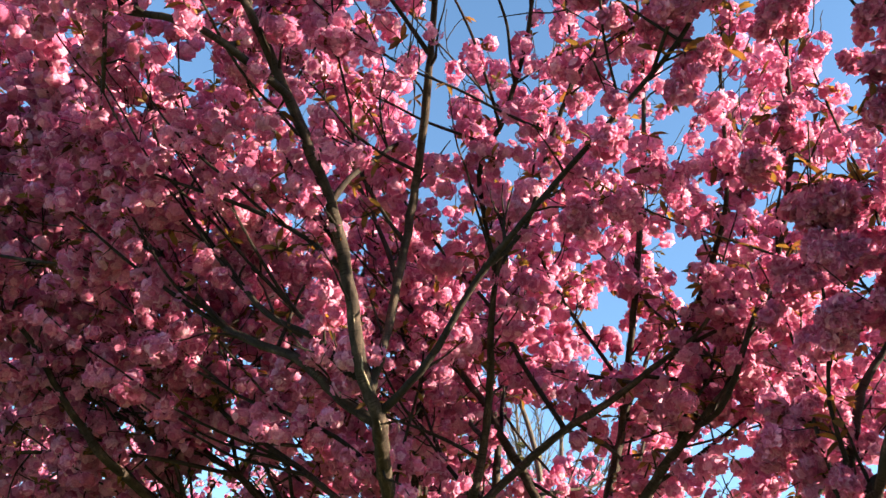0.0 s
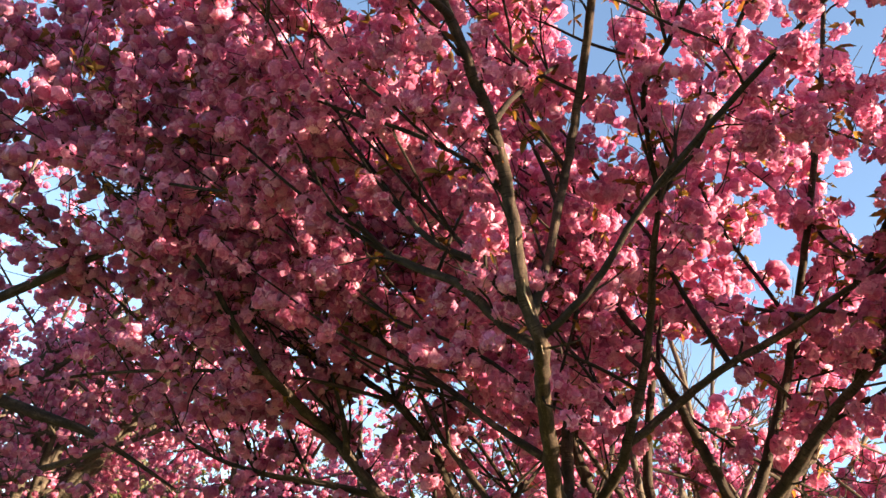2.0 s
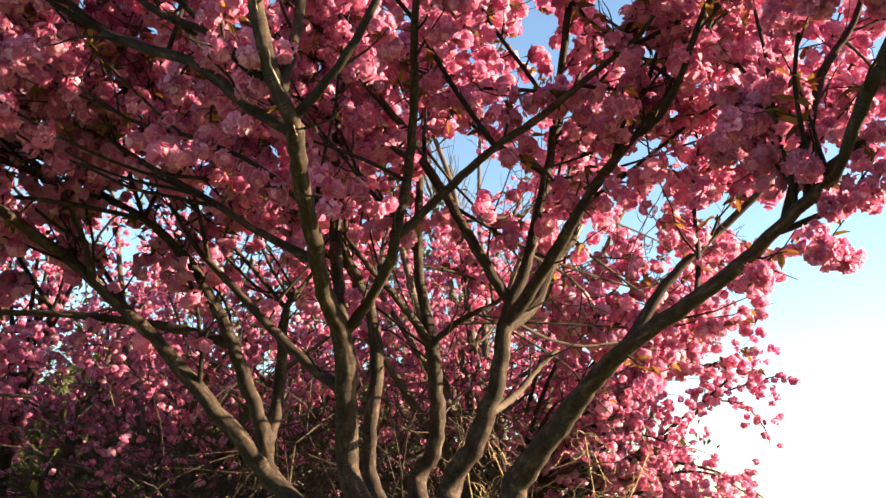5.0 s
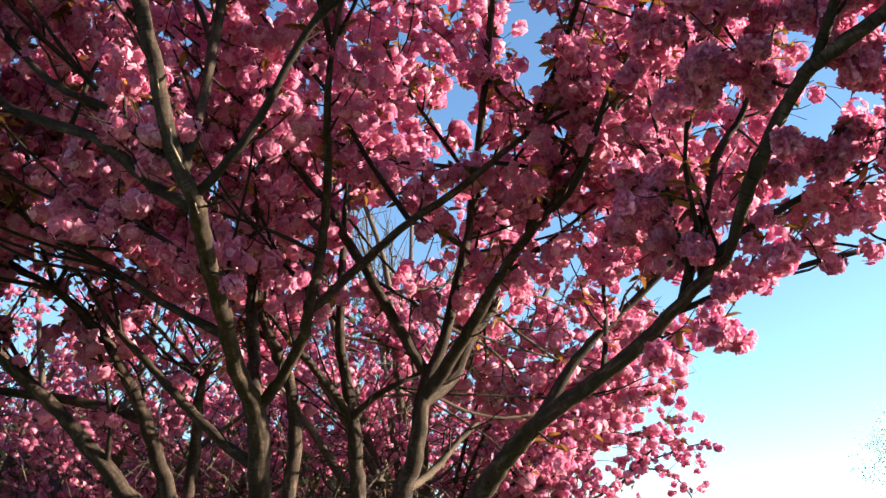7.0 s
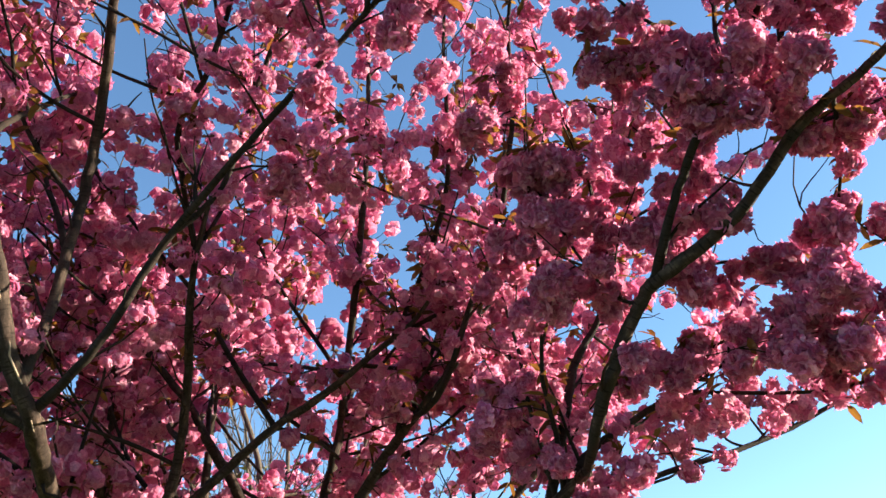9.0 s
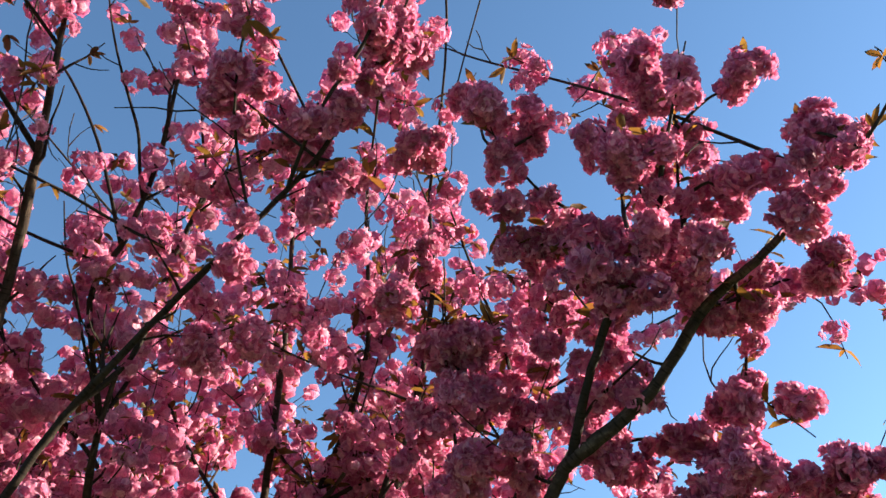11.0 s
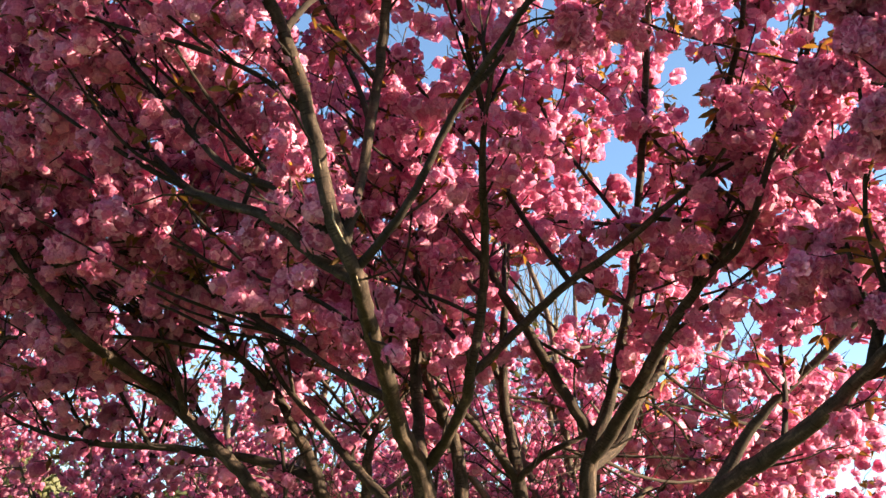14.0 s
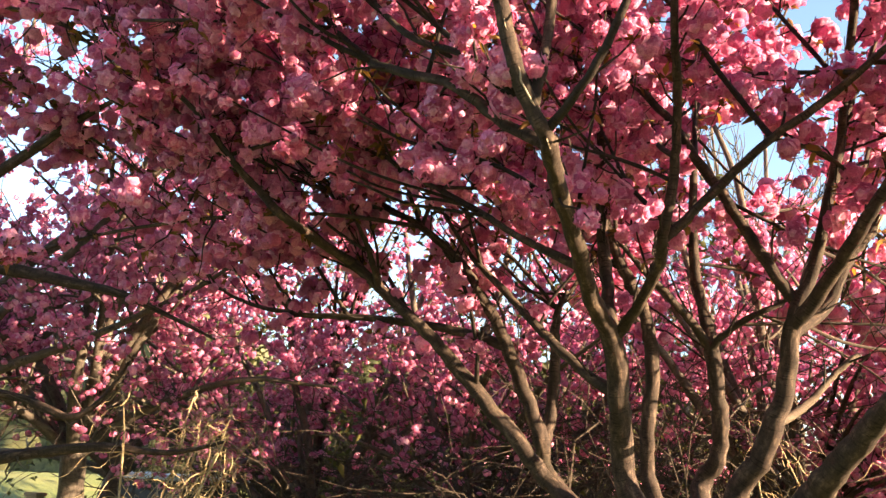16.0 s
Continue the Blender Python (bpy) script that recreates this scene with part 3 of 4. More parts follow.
limb([(-1.36, 4.33, 2.49, 0.021), (-1.37, 4.23, 2.59, 0.016), (-1.40, 4.18, 2.69, 0.012), (-1.49, 4.12, 2.88, 0.008), (-1.59, 4.03, 3.05, 0.005)])
limb([(0.18, 4.22, 1.05, 0.060), (-0.48, 4.63, 1.57, 0.041), (-0.56, 4.62, 1.80, 0.042), (-0.65, 4.57, 2.02, 0.040), (-0.74, 4.51, 2.25, 0.035), (-0.84, 4.46, 2.44, 0.030), (-0.94, 4.42, 2.60, 0.027), (-1.05, 4.40, 2.71, 0.023), (-1.20, 4.37, 2.83, 0.019), (-1.36, 4.36, 2.92, 0.015), (-1.61, 4.33, 3.09, 0.010), (-1.83, 4.29, 3.31, 0.006)], 0.9)
limb([(-0.55, 4.64, 1.75, 0.033), (-0.52, 4.68, 1.95, 0.031), (-0.51, 4.67, 2.17, 0.028), (-0.51, 4.67, 2.36, 0.024), (-0.49, 4.68, 2.48, 0.015), (-0.46, 4.71, 2.55, 0.010)])
limb([(-0.17, 4.10, 1.97, 0.031), (-0.32, 4.16, 2.07, 0.024), (-0.46, 4.18, 2.20, 0.022), (-0.59, 4.21, 2.33, 0.019), (-0.73, 4.23, 2.48, 0.017), (-0.87, 4.25, 2.62, 0.013), (-1.03, 4.25, 2.85, 0.008)])
limb([(-0.86, 4.43, 2.00, 0.014), (-0.84, 4.33, 2.17, 0.010), (-0.87, 4.27, 2.37, 0.009), (-0.93, 4.23, 2.54, 0.010), (-1.00, 4.20, 2.64, 0.008)])
limb([(-0.73, 4.51, 2.23, 0.028), (-0.98, 4.61, 2.31, 0.024), (-1.29, 4.62, 2.36, 0.021), (-1.63, 4.64, 2.39, 0.018), (-1.91, 4.66, 2.40, 0.015), (-2.24, 4.67, 2.46, 0.011), (-2.53, 4.66, 2.59, 0.007)])
limb([(-0.27, 3.49, 2.38, 0.020), (-0.52, 3.52, 2.51, 0.014), (-0.66, 3.56, 2.61, 0.014), (-0.82, 3.60, 2.71, 0.013), (-1.07, 3.62, 2.86, 0.011), (-1.22, 3.65, 2.99, 0.009), (-1.48, 3.67, 3.16, 0.006)])
limb([(-0.29, 3.10, 2.47, 0.011), (-0.48, 3.17, 2.64, 0.009), (-0.71, 3.21, 2.75, 0.008), (-0.96, 3.30, 2.85, 0.007), (-1.23, 3.38, 3.04, 0.006), (-1.49, 3.46, 3.19, 0.004)])
limb([(-0.63, 2.05, 3.39, 0.014), (-0.82, 1.82, 3.41, 0.012), (-0.98, 1.83, 3.49, 0.011), (-1.15, 1.85, 3.54, 0.011), (-1.35, 1.85, 3.64, 0.008), (-1.61, 1.83, 3.76, 0.005)])
limb([(-0.35, 2.54, 2.63, 0.010), (-0.52, 2.55, 2.78, 0.011), (-0.72, 2.59, 2.89, 0.011), (-0.96, 2.62, 3.15, 0.009), (-1.18, 2.59, 3.39, 0.007), (-1.45, 2.53, 3.68, 0.006)])
limb([(-0.42, 2.36, 2.93, 0.010), (-0.56, 2.32, 3.03, 0.008), (-0.78, 2.36, 3.16, 0.008), (-1.03, 2.41, 3.27, 0.006), (-1.28, 2.41, 3.36, 0.004)])
limb([(0.08, 2.85, 3.24, 0.008), (-0.01, 2.62, 3.54, 0.010), (0.07, 2.46, 3.70, 0.010), (0.13, 2.29, 3.88, 0.009), (0.15, 2.13, 4.04, 0.007), (0.17, 1.99, 4.27, 0.004)])
limb([(0.04, 2.25, 2.93, 0.010), (0.15, 2.21, 3.06, 0.008), (0.22, 2.11, 3.34, 0.008), (0.30, 2.00, 3.53, 0.007), (0.45, 1.92, 3.66, 0.006), (0.56, 1.81, 3.75, 0.004)])
limb([(0.91, 3.31, 2.83, 0.012), (0.94, 2.96, 2.81, 0.011), (1.01, 2.78, 3.04, 0.011), (1.10, 2.66, 3.27, 0.010), (1.12, 2.41, 3.64, 0.009), (1.08, 2.24, 3.91, 0.007), (1.10, 2.06, 4.18, 0.004)])
limb([(0.74, 3.92, 3.04, 0.017), (0.74, 3.56, 3.40, 0.016), (0.75, 3.34, 3.74, 0.014), (0.74, 3.09, 4.11, 0.011), (0.71, 2.88, 4.44, 0.009), (0.66, 2.70, 4.74, 0.005)])
limb([(0.80, 3.06, 3.06, 0.009), (0.92, 2.92, 3.34, 0.011), (0.94, 2.65, 3.55, 0.009), (0.88, 2.40, 3.86, 0.007), (0.86, 2.22, 4.07, 0.004)])
limb([(1.16, 1.94, 2.61, 0.006), (1.11, 1.98, 2.66, 0.004), (1.03, 1.97, 2.77, 0.004), (0.98, 1.97, 2.90, 0.004), (0.94, 1.97, 3.02, 0.003), (0.91, 1.85, 3.22, 0.002)])
limb([(1.13, 1.97, 2.64, 0.004), (1.15, 2.04, 2.91, 0.005), (1.13, 2.01, 3.08, 0.005), (1.05, 1.94, 3.22, 0.004), (0.95, 1.84, 3.41, 0.003), (0.88, 1.77, 3.55, 0.002)])
limb([(1.21, 1.57, 2.90, 0.007), (1.18, 1.55, 3.04, 0.005), (1.15, 1.55, 3.15, 0.005), (1.06, 1.54, 3.21, 0.004), (0.96, 1.51, 3.30, 0.003)])
limb([(1.39, 1.58, 2.82, 0.006), (1.43, 1.56, 2.89, 0.005), (1.41, 1.51, 2.99, 0.005), (1.38, 1.41, 3.16, 0.004), (1.37, 1.32, 3.29, 0.003)])
limb([(1.42, 1.52, 2.87, 0.007), (1.58, 1.55, 2.95, 0.005), (1.73, 1.52, 3.01, 0.004), (1.88, 1.51, 3.06, 0.003)])
limb([(0.45, 4.12, 1.86, 0.024), (0.61, 4.27, 1.97, 0.019), (0.71, 4.33, 2.08, 0.017), (0.80, 4.36, 2.17, 0.015), (0.85, 4.38, 2.20, 0.013)], 0.9, DEAD)
limb([(1.47, 1.45, 2.90, 0.006), (1.56, 1.55, 2.90, 0.005), (1.60, 1.60, 2.88, 0.005), (1.61, 1.68, 2.78, 0.004), (1.60, 1.75, 2.69, 0.004), (1.58, 1.83, 2.61, 0.003)])
limb([(1.19, 1.86, 2.66, 0.006), (1.42, 1.88, 2.72, 0.005), (1.52, 1.83, 2.68, 0.004), (1.60, 1.79, 2.63, 0.003)])
limb([(1.11, 2.10, 2.46, 0.007), (1.20, 2.15, 2.50, 0.006), (1.29, 2.10, 2.51, 0.005), (1.41, 2.00, 2.55, 0.004), (1.53, 1.88, 2.58, 0.003), (1.61, 1.85, 2.50, 0.003), (1.63, 1.88, 2.42, 0.003)])
limb([(1.43, 2.27, 2.53, 0.006), (1.62, 2.00, 2.42, 0.005), (1.72, 1.82, 2.40, 0.004), (1.77, 1.73, 2.47, 0.003), (1.79, 1.63, 2.56, 0.003)])

for k in range(9):
    side = rng.normal(0, 0.012, 3)
    sliver = shoot(np.array((0.885, 4.145, 2.70)) + side, np.array((0.55, 0.12, 0.8)) + rng.normal(0, 0.16, 3), rng.uniform(0.05, 0.15), rng.uniform(0.006, 0.011), 0.001, 0.0, 0.12, 4)
    part("splinter", mesh_from("splinter", *(lambda t: (t[0], t[1], SPLIT, t[2]))(tube(sliver, 5))), cherry, "pale torn wood")
face = unit(np.array((0.1, -0.9, -0.32)))
crack = spline(np.array([(-0.275, 2.60, 2.50, 0.0015), (-0.30, 2.555, 2.58, 0.0025), (-0.335, 2.505, 2.64, 0.003), (-0.36, 2.47, 2.73, 0.0022), (-0.385, 2.42, 2.81, 0.0014)]) + np.r_[face * 0.0268, 0], 4)
crack[:, :3] += rng.normal(0, 0.0012, (len(crack), 3)) * (1, 0.2, 0.3)
part("bark_split", mesh_from("bark_split", *(lambda t: (t[0], t[1], SPLIT, t[2]))(tube(crack, 5))), cherry, "pale split in the dark bark")

# far side of the crown: limbs that rise from the stems away from the path
STEMS, OLD = LINES[:36], list(LINES)
SIDE = [s for s in LINES if s[:, 0].min() < -1.35]
for k in range(150):
    src = STEMS[int(rng.integers(0, len(STEMS)))]
    at = src[int(len(src) * rng.uniform(0.45, 0.95))]
    goal = np.array((rng.uniform(-3.0, 1.7), rng.uniform(3.9, 6.6), rng.uniform(2.6, 5.6)))
    if at[1] < 2.9 or np.linalg.norm(goal - at[:3]) > 2.6:
        continue
    way = goal - at[:3]
    line = spline(shoot(at[:3], way + np.array((0, 0, 0.3)), np.linalg.norm(way) * rng.uniform(0.85, 1.05), min(at[3] * 0.7, 0.012), 0.003, 0.3, 0.22), 3)
    if not sky_gap(line[:, :3]).all():
        continue
    LINES.append(line)
    part("branch", mesh_from("branch", *(lambda t: (t[0], t[1], BARK, t[2]))(tube(line, 7, 0.05))), cherry)

# thick growth behind the stout right-hand limb
for k in range(90):
    src = STEMS[int(rng.integers(0, len(STEMS)))]
    at = src[int(len(src) * rng.uniform(0.25, 0.9))]
    goal = np.array((rng.uniform(0.7, 2.1), rng.uniform(4.5, 5.9), rng.uniform(2.1, 3.0)))
    way = goal - at[:3]
    if at[0] < 0.05 or at[1] < 3.2 or np.linalg.norm(way) > 2.4:
        continue
    line = spline(shoot(at[:3], way, np.linalg.norm(way), min(at[3] * 0.6, 0.009), 0.003, 0.2, 0.22), 3)
    LINES.append(line)
    part("branch", mesh_from("branch", *(lambda t: (t[0], t[1], BARK, t[2]))(tube(line, 7, 0.05))), cherry)

# the top of the crown, over the stems
TALL = [s for s in OLD if s[:, 2].max() > 3.1]
for k in range(20):
    src = TALL[k % len(TALL)]
    high = src[src[:, 2] > 2.75]
    at = high[int(len(high) * rng.uniform(0.0, 0.9))]
    goal = at[:3] + np.array((rng.uniform(-1.0, 1.0), rng.uniform(-0.3, 1.3), rng.uniform(0.7, 1.7)))
    way = goal - at[:3]
    line = spline(shoot(at[:3], way, np.linalg.norm(way), min(at[3] * 0.8, 0.012), 0.003, 0.3, 0.25), 3)
    if clear(line[:, :3]).all():
        LINES.append(line)
        part("branch", mesh_from("branch", *(lambda t: (t[0], t[1], TWIG, t[2]))(tube(line, 6, 0.05))), cherry)

# the crown spreads wide over the lower ground beside the walk
for k in range(30):
    src = SIDE[k % len(SIDE)]
    at = src[int(len(src) * rng.uniform(0.6, 0.98))]
    goal = np.array((rng.uniform(-4.2, -1.9), rng.uniform(2.4, 4.9), rng.uniform(2.5, 4.9)))
    way = goal - at[:3]
    line = spline(shoot(at[:3], way + np.array((0, 0, 0.2)), np.linalg.norm(way), min(at[3] * 0.8, 0.012), 0.003, 0.2, 0.22), 3)
    LINES.append(line)
    part("branch", mesh_from("branch", *(lambda t: (t[0], t[1], BARK, t[2]))(tube(line, 7, 0.05))), cherry)

# low boughs of the sunny side, and the crown's front over the fork
RIGHT = [s for s in OLD if s[:, 0].max() > 0.9]
FRONT = [s for s in OLD if s[:, 2].max() > 2.9 and s[:, 0].min() > -1.3]
for k in range(26):
    src = (RIGHT if k < 11 else FRONT)[k % len(RIGHT if k < 11 else FRONT)]
    high = src[src[:, 2] > (2.1 if k < 11 else 2.7)]
    if len(high) < 3:
        continue
    at = high[int(len(high) * rng.uniform(0.0, 0.9))]
    goal = np.array((rng.uniform(0.8, 1.9), rng.uniform(2.7, 4.0), rng.uniform(2.75, 3.2))) if k < 11 else np.array((rng.uniform(-0.9, 0.3), rng.uniform(1.9, 2.9), rng.uniform(3.4, 4.1)))
    way = goal - at[:3]
    if np.linalg.norm(way) > 1.5:
        continue
    line = spline(shoot(at[:3], way + np.array((0, 0, 0.2)), max(0.4, np.linalg.norm(way)), min(at[3] * 0.7, 0.010), 0.003, 0.3, 0.25), 3)
    if clear(line[:, :3]).all():
        LINES.append(line)
        part("branch", mesh_from("branch", *(lambda t: (t[0], t[1], TWIG, t[2]))(tube(line, 6, 0.05))), cherry)

# unseen boughs added over the walk to hold back sky light from above
TIPS = [s for s in OLD if s[-1, 2] > 3.5 and s[-1, 1] < 2.4]
SHADE_BOUGHS = []
for k in range(10):
    at = TIPS[k % len(TIPS)][-3]
    goal = np.array((rng.uniform(-3.2, 1.4), rng.uniform(-2.4, 0.5), rng.uniform(4.3, 5.3)))
    way = goal - at[:3]
    line = spline(shoot(at[:3], way + np.array((0, 0, 0.9)), np.linalg.norm(way) * 1.05, min(at[3], 0.010), 0.003, -0.5, 0.15, 7), 3)
    if clear(line[:, :3]).all():
        SHADE_BOUGHS.append(line[line[:, 1] < 0.5])
        part("branch", mesh_from("branch", *(lambda t: (t[0], t[1], TWIG, t[2]))(tube(line, 6, 0.05))), cherry)

# high boughs added on the sunny side to throw shade on the upper limbs
HIGH_RIGHT = [s for s in OLD if s[-1, 2] > 2.8 and s[-1, 0] > 0.9]
for k in range(2):
    src = HIGH_RIGHT[k % len(HIGH_RIGHT)]
    at = src[int(len(src) * rng.uniform(0.7, 0.95))]
    goal = np.array((rng.uniform(1.5, 3.5), rng.uniform(1.3, 3.4), 0.0))
    goal[2] = 3.45 + 0.12 * (goal[0] - 1.5) + rng.uniform(0.0, 0.9)
    way = goal - at[:3]
    line = spline(shoot(at[:3], way + np.array((0, 0, 0.7)), np.linalg.norm(way), min(at[3], 0.009), 0.003, -0.4, 0.2, 6), 3)
    if clear(line[:, :3]).all():
        LINES.append(line)
        part("branch", mesh_from("branch", *(lambda t: (t[0], t[1], TWIG, t[2]))(tube(line, 6, 0.05))), cherry)

# slender boughs that sweep outwards, bare on their lower half
BOUGHS = []
for k in range(115):
    src = OLD[int(rng.integers(0, len(OLD)))]
    at = src[int(len(src) * rng.uniform(0.3, 0.95))]
    if at[3] > 0.04 or at[2] < 2.0:
        continue
    away = unit(np.array((at[0] - 0.4, 0.35 * (at[1] - 4.2), 0.0)))
    way = away + np.array((0, 0, rng.uniform(0.25, 0.9))) + rng.normal(0, 0.22, 3)
    line = spline(shoot(at[:3], way, rng.uniform(0.7, 1.5), min(at[3] * 0.75, rng.uniform(0.0055, 0.010)), 0.0025, 0.25, 0.24, 7), 3)
    if clear(line[:, :3]).all() and sky_gap(line[:, :3]).all() and not ((line[:, 0] > 1.0) & ((line[:, 2] < 2.75) | (line[:, 1] < 2.6))).any():
        BOUGHS.append(line)
        part("branch", mesh_from("branch", *(lambda t: (t[0], t[1], TWIG, t[2]))(tube(line, 6, 0.05))), cherry)

# long upright shoots off every limb
for src in list(LINES):
    run = np.linalg.norm(np.diff(src[:, :3], axis=0), axis=1).sum()
    for k in range(int(run / 0.75)):
        at = src[int(len(src) * rng.uniform(0.3, 0.98))]
        if at[3] > 0.032 or at[2] < 2.25:
            continue
        away = unit(np.array((at[0] - 0.1, 0.4 * (at[1] - 4.0), 0.35)))
        way = away * 0.5 + np.array((0, 0, 0.75)) + rng.normal(0, 0.42, 3)
        line = spline(shoot(at[:3], way, rng.uniform(0.45, 1.15), min(at[3] * 0.6, 0.0085), 0.0025, 0.45, 0.3, 6), 2)
        LINES.append(line)
        if clear(line[:, :3]).all() and sky_gap(line[:, :3]).all() and not ((line[:, 0] > 1.3) & (line[:, 1] < 2.6)).any():
            part("shoot", mesh_from("shoot", *(lambda t: (t[0], t[1], TWIG, t[2]))(tube(line, 5, 0.04))), cherry)
        else:
            LINES.pop()

twig_tubes, bunches, leaf_at = [], [], []
TWIG_SIDES = 4
THIN, SPARSE, STEP = 0.8, 0.08, 0.066        # shares of blossom missing: in the gaps of the crown, and everywhere; metres from bunch to bunch


def dress(line, gap, reach, start=0.0, thick=0.03):
    """Twigs with sleeves of blossom along a branch."""
    run = np.r_[0, np.cumsum(np.linalg.norm(np.diff(line[:, :3], axis=0), axis=1))]
    d = start * run[-1] + rng.uniform(0, gap)
    while d < run[-1]:
        i = min(np.searchsorted(run, d), len(line) - 1)
        p, r = line[i, :3], line[i, 3]
        d += gap * rng.uniform(0.5, 1.5) * (1.0 if r < 0.012 else 1.5)
        if r > thick:
            continue
        w = unit(line[min(i + 1, len(line) - 1), :3] - line[max(i - 1, 0), :3])
        side = unit(np.cross(w, rng.normal(0, 1, 3)))
        length = reach * rng.uniform(0.35, 1.1)
        tw = shoot(p, side * 0.9 + w * 0.7 + np.array((0, 0, 0.25)), length, min(r * 0.55, 0.006), 0.0018, 0.25, 0.35, 5)
        twig_tubes.append(tube(tw, TWIG_SIDES))
        bloom(tw, 0.25)
        if rng.random() < 0.75:
            sub = shoot(tw[2, :3], unit(rng.normal(0, 1, 3)) + unit(side), length * rng.uniform(0.4, 0.7), 0.003, 0.0015, 0.2, 0.35, 4)
            twig_tubes.append(tube(sub, 3))
            bloom(sub, 0.2)
    bloom(line[line[:, 3] < 0.0105], 0.0)


def bloom(line, from_):
    """Bunches along a twig, on short stalks all round it."""
    if len(line) < 2:
        return
    run = np.r_[0, np.cumsum(np.linalg.norm(np.diff(line[:, :3], axis=0), axis=1))]
    for d in np.arange(from_ * run[-1] + 0.02, run[-1] + 0.03, STEP):
        p = np.array([np.interp(d, run, line[:, j]) for j in range(3)])
        if rng.random() < 0.11:
            leaf_at.append(p)
            continue
        gap = noise.noise(Vector(p) * 2.6)
        if rng.random() < SPARSE * (1.5 if -2.6 < p[0] < -0.5 else 1.0):
            continue
        if gap > (0.02 if -2.6 < p[0] < -0.6 or p[2] > 3.1 else 0.12) and rng.random() < (THIN if p[0] < 0.4 or p[2] > 3.1 else 0.4 * THIN):
            continue
        bunches.append(p + unit(rng.normal(0, 1, 3)) * rng.uniform(0.02, 0.05) + np.array((0, 0, -0.018)))
        if rng.random() < (0.34 if p[0] > 0.5 else 0.22):
            leaf_at.append(p)


for line in LINES:
    dress(line, 0.16, 0.32)
for line in BOUGHS:
    dress(line, 0.2, 0.28, start=0.5)
for line in SHADE_BOUGHS:
    if len(line) > 3:
        dress(line, 0.2, 0.35)


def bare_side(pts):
    """Clears blossom between the limbs and the walk's middle, so the limbs show."""
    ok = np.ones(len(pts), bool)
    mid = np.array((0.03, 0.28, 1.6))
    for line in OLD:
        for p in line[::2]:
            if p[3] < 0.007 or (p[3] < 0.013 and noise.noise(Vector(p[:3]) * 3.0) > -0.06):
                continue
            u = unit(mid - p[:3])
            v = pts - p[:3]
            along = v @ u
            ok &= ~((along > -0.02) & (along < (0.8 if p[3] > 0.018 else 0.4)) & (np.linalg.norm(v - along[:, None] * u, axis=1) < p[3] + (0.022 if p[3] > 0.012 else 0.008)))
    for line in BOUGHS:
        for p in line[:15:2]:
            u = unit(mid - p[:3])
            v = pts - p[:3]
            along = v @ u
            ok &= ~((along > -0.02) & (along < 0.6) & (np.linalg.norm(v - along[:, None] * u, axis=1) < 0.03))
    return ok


def sun_lanes(pts):
    """Cuts lanes through the blossom towards the sun, lighting the stems and dry tangle."""
    ok = np.ones(len(pts), bool)
    u = np.array(sun_way)
    for z in (1.35, 1.6, 1.85, 2.05):
        v = pts - np.array((-3.0, 5.0, z))
        along = v @ u
        ok &= ~((along > 0.05) & (np.linalg.norm(v - along[:, None] * u, axis=1) < 0.2))
    for line in STEMS:
        for p in line:
            if p[3] < 0.016 or p[2] > 3.4:
                continue
            if p[2] > 2.3 and noise.noise(Vector(p[:3]) * 3.1) < 0.42:
                continue
            v = pts - p[:3]
            along = v @ u
            ok &= ~((along > 0.05) & (np.linalg.norm(v - along[:, None] * u, axis=1) < p[3] * 0.8 + (0.06 if p[2] > 2.1 else 0.085)))
    return ok


def sunny_gaps(pts):
    """Gaps between the clumps high on the sunny side, with sky behind them."""
    n = np.array([noise.noise(Vector(p) * 2.4 + Vector((3.1, 0, 0))) for p in pts])
    return ~((pts[:, 0] > 1.05) & (pts[:, 2] > 2.7) & (pts[:, 1] < 2.6) & (n > 0.12))


def bearer(p):
    """The limb of the big cherry that is nearest to a place."""
    return min(WOOD, key=lambda w: np.min(np.linalg.norm(w[1] - p, axis=1)))[0]


def set_blossoms(tree, points, leaves, near_parts=0, size=1.0):
    """Bunches and leaves of one tree: the nearest as parts of their own, the rest joined."""
    pts = np.array(points)
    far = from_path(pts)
    keep = clear(pts) & bare_side(pts) & sun_lanes(pts) & over_branch(pts) & sky_gap(pts) & sunny_gaps(pts)
    size = np.broadcast_to(size, len(pts))[keep]
    pts, far = pts[keep], far[keep]
    order = np.argsort(far)
    pts, far, size = pts[order], far[order], size[order]
    n = len(pts)
    turns, sizes, pick = random_turns(n), rng.uniform(0.8, 1.2, n) * size, rng.integers(0, 4, n)
    level = np.where(far < 2.3, 0, np.where(far < 2.9, 1, np.where(far < 4.0, 2, np.where(far < 6.2, 3, 4))))
    level = np.where((pts[:, 1] < 0.9) & (pts[:, 2] > 3.7), 3, level)
    if near_parts:
        protos = [mesh_from("blossom", *s, PETAL) for s in BUNCH[0]]
        for i in range(near_parts):
            ob = part("blossom", protos[pick[i]], bearer(pts[i]))
            ob.matrix_basis = Matrix.Translation(pts[i]) @ Matrix(turns[i].tolist()).to_4x4() @ Matrix.Scale(sizes[i], 4)
    cell = np.floor(pts[:, 0] / 1.5).astype(int) * 10 + level
    rest = np.arange(n) >= near_parts
    for c in np.unique(cell):
        s = rest & (cell == c)
        if s.any():
            part("blossom_mass", mesh_from("blossom_mass", *scatter(BUNCH[c % 10], pts[s], turns[s], sizes[s], pick[s]), PETAL), tree, kind="stuff")
    lp = np.array(leaves)
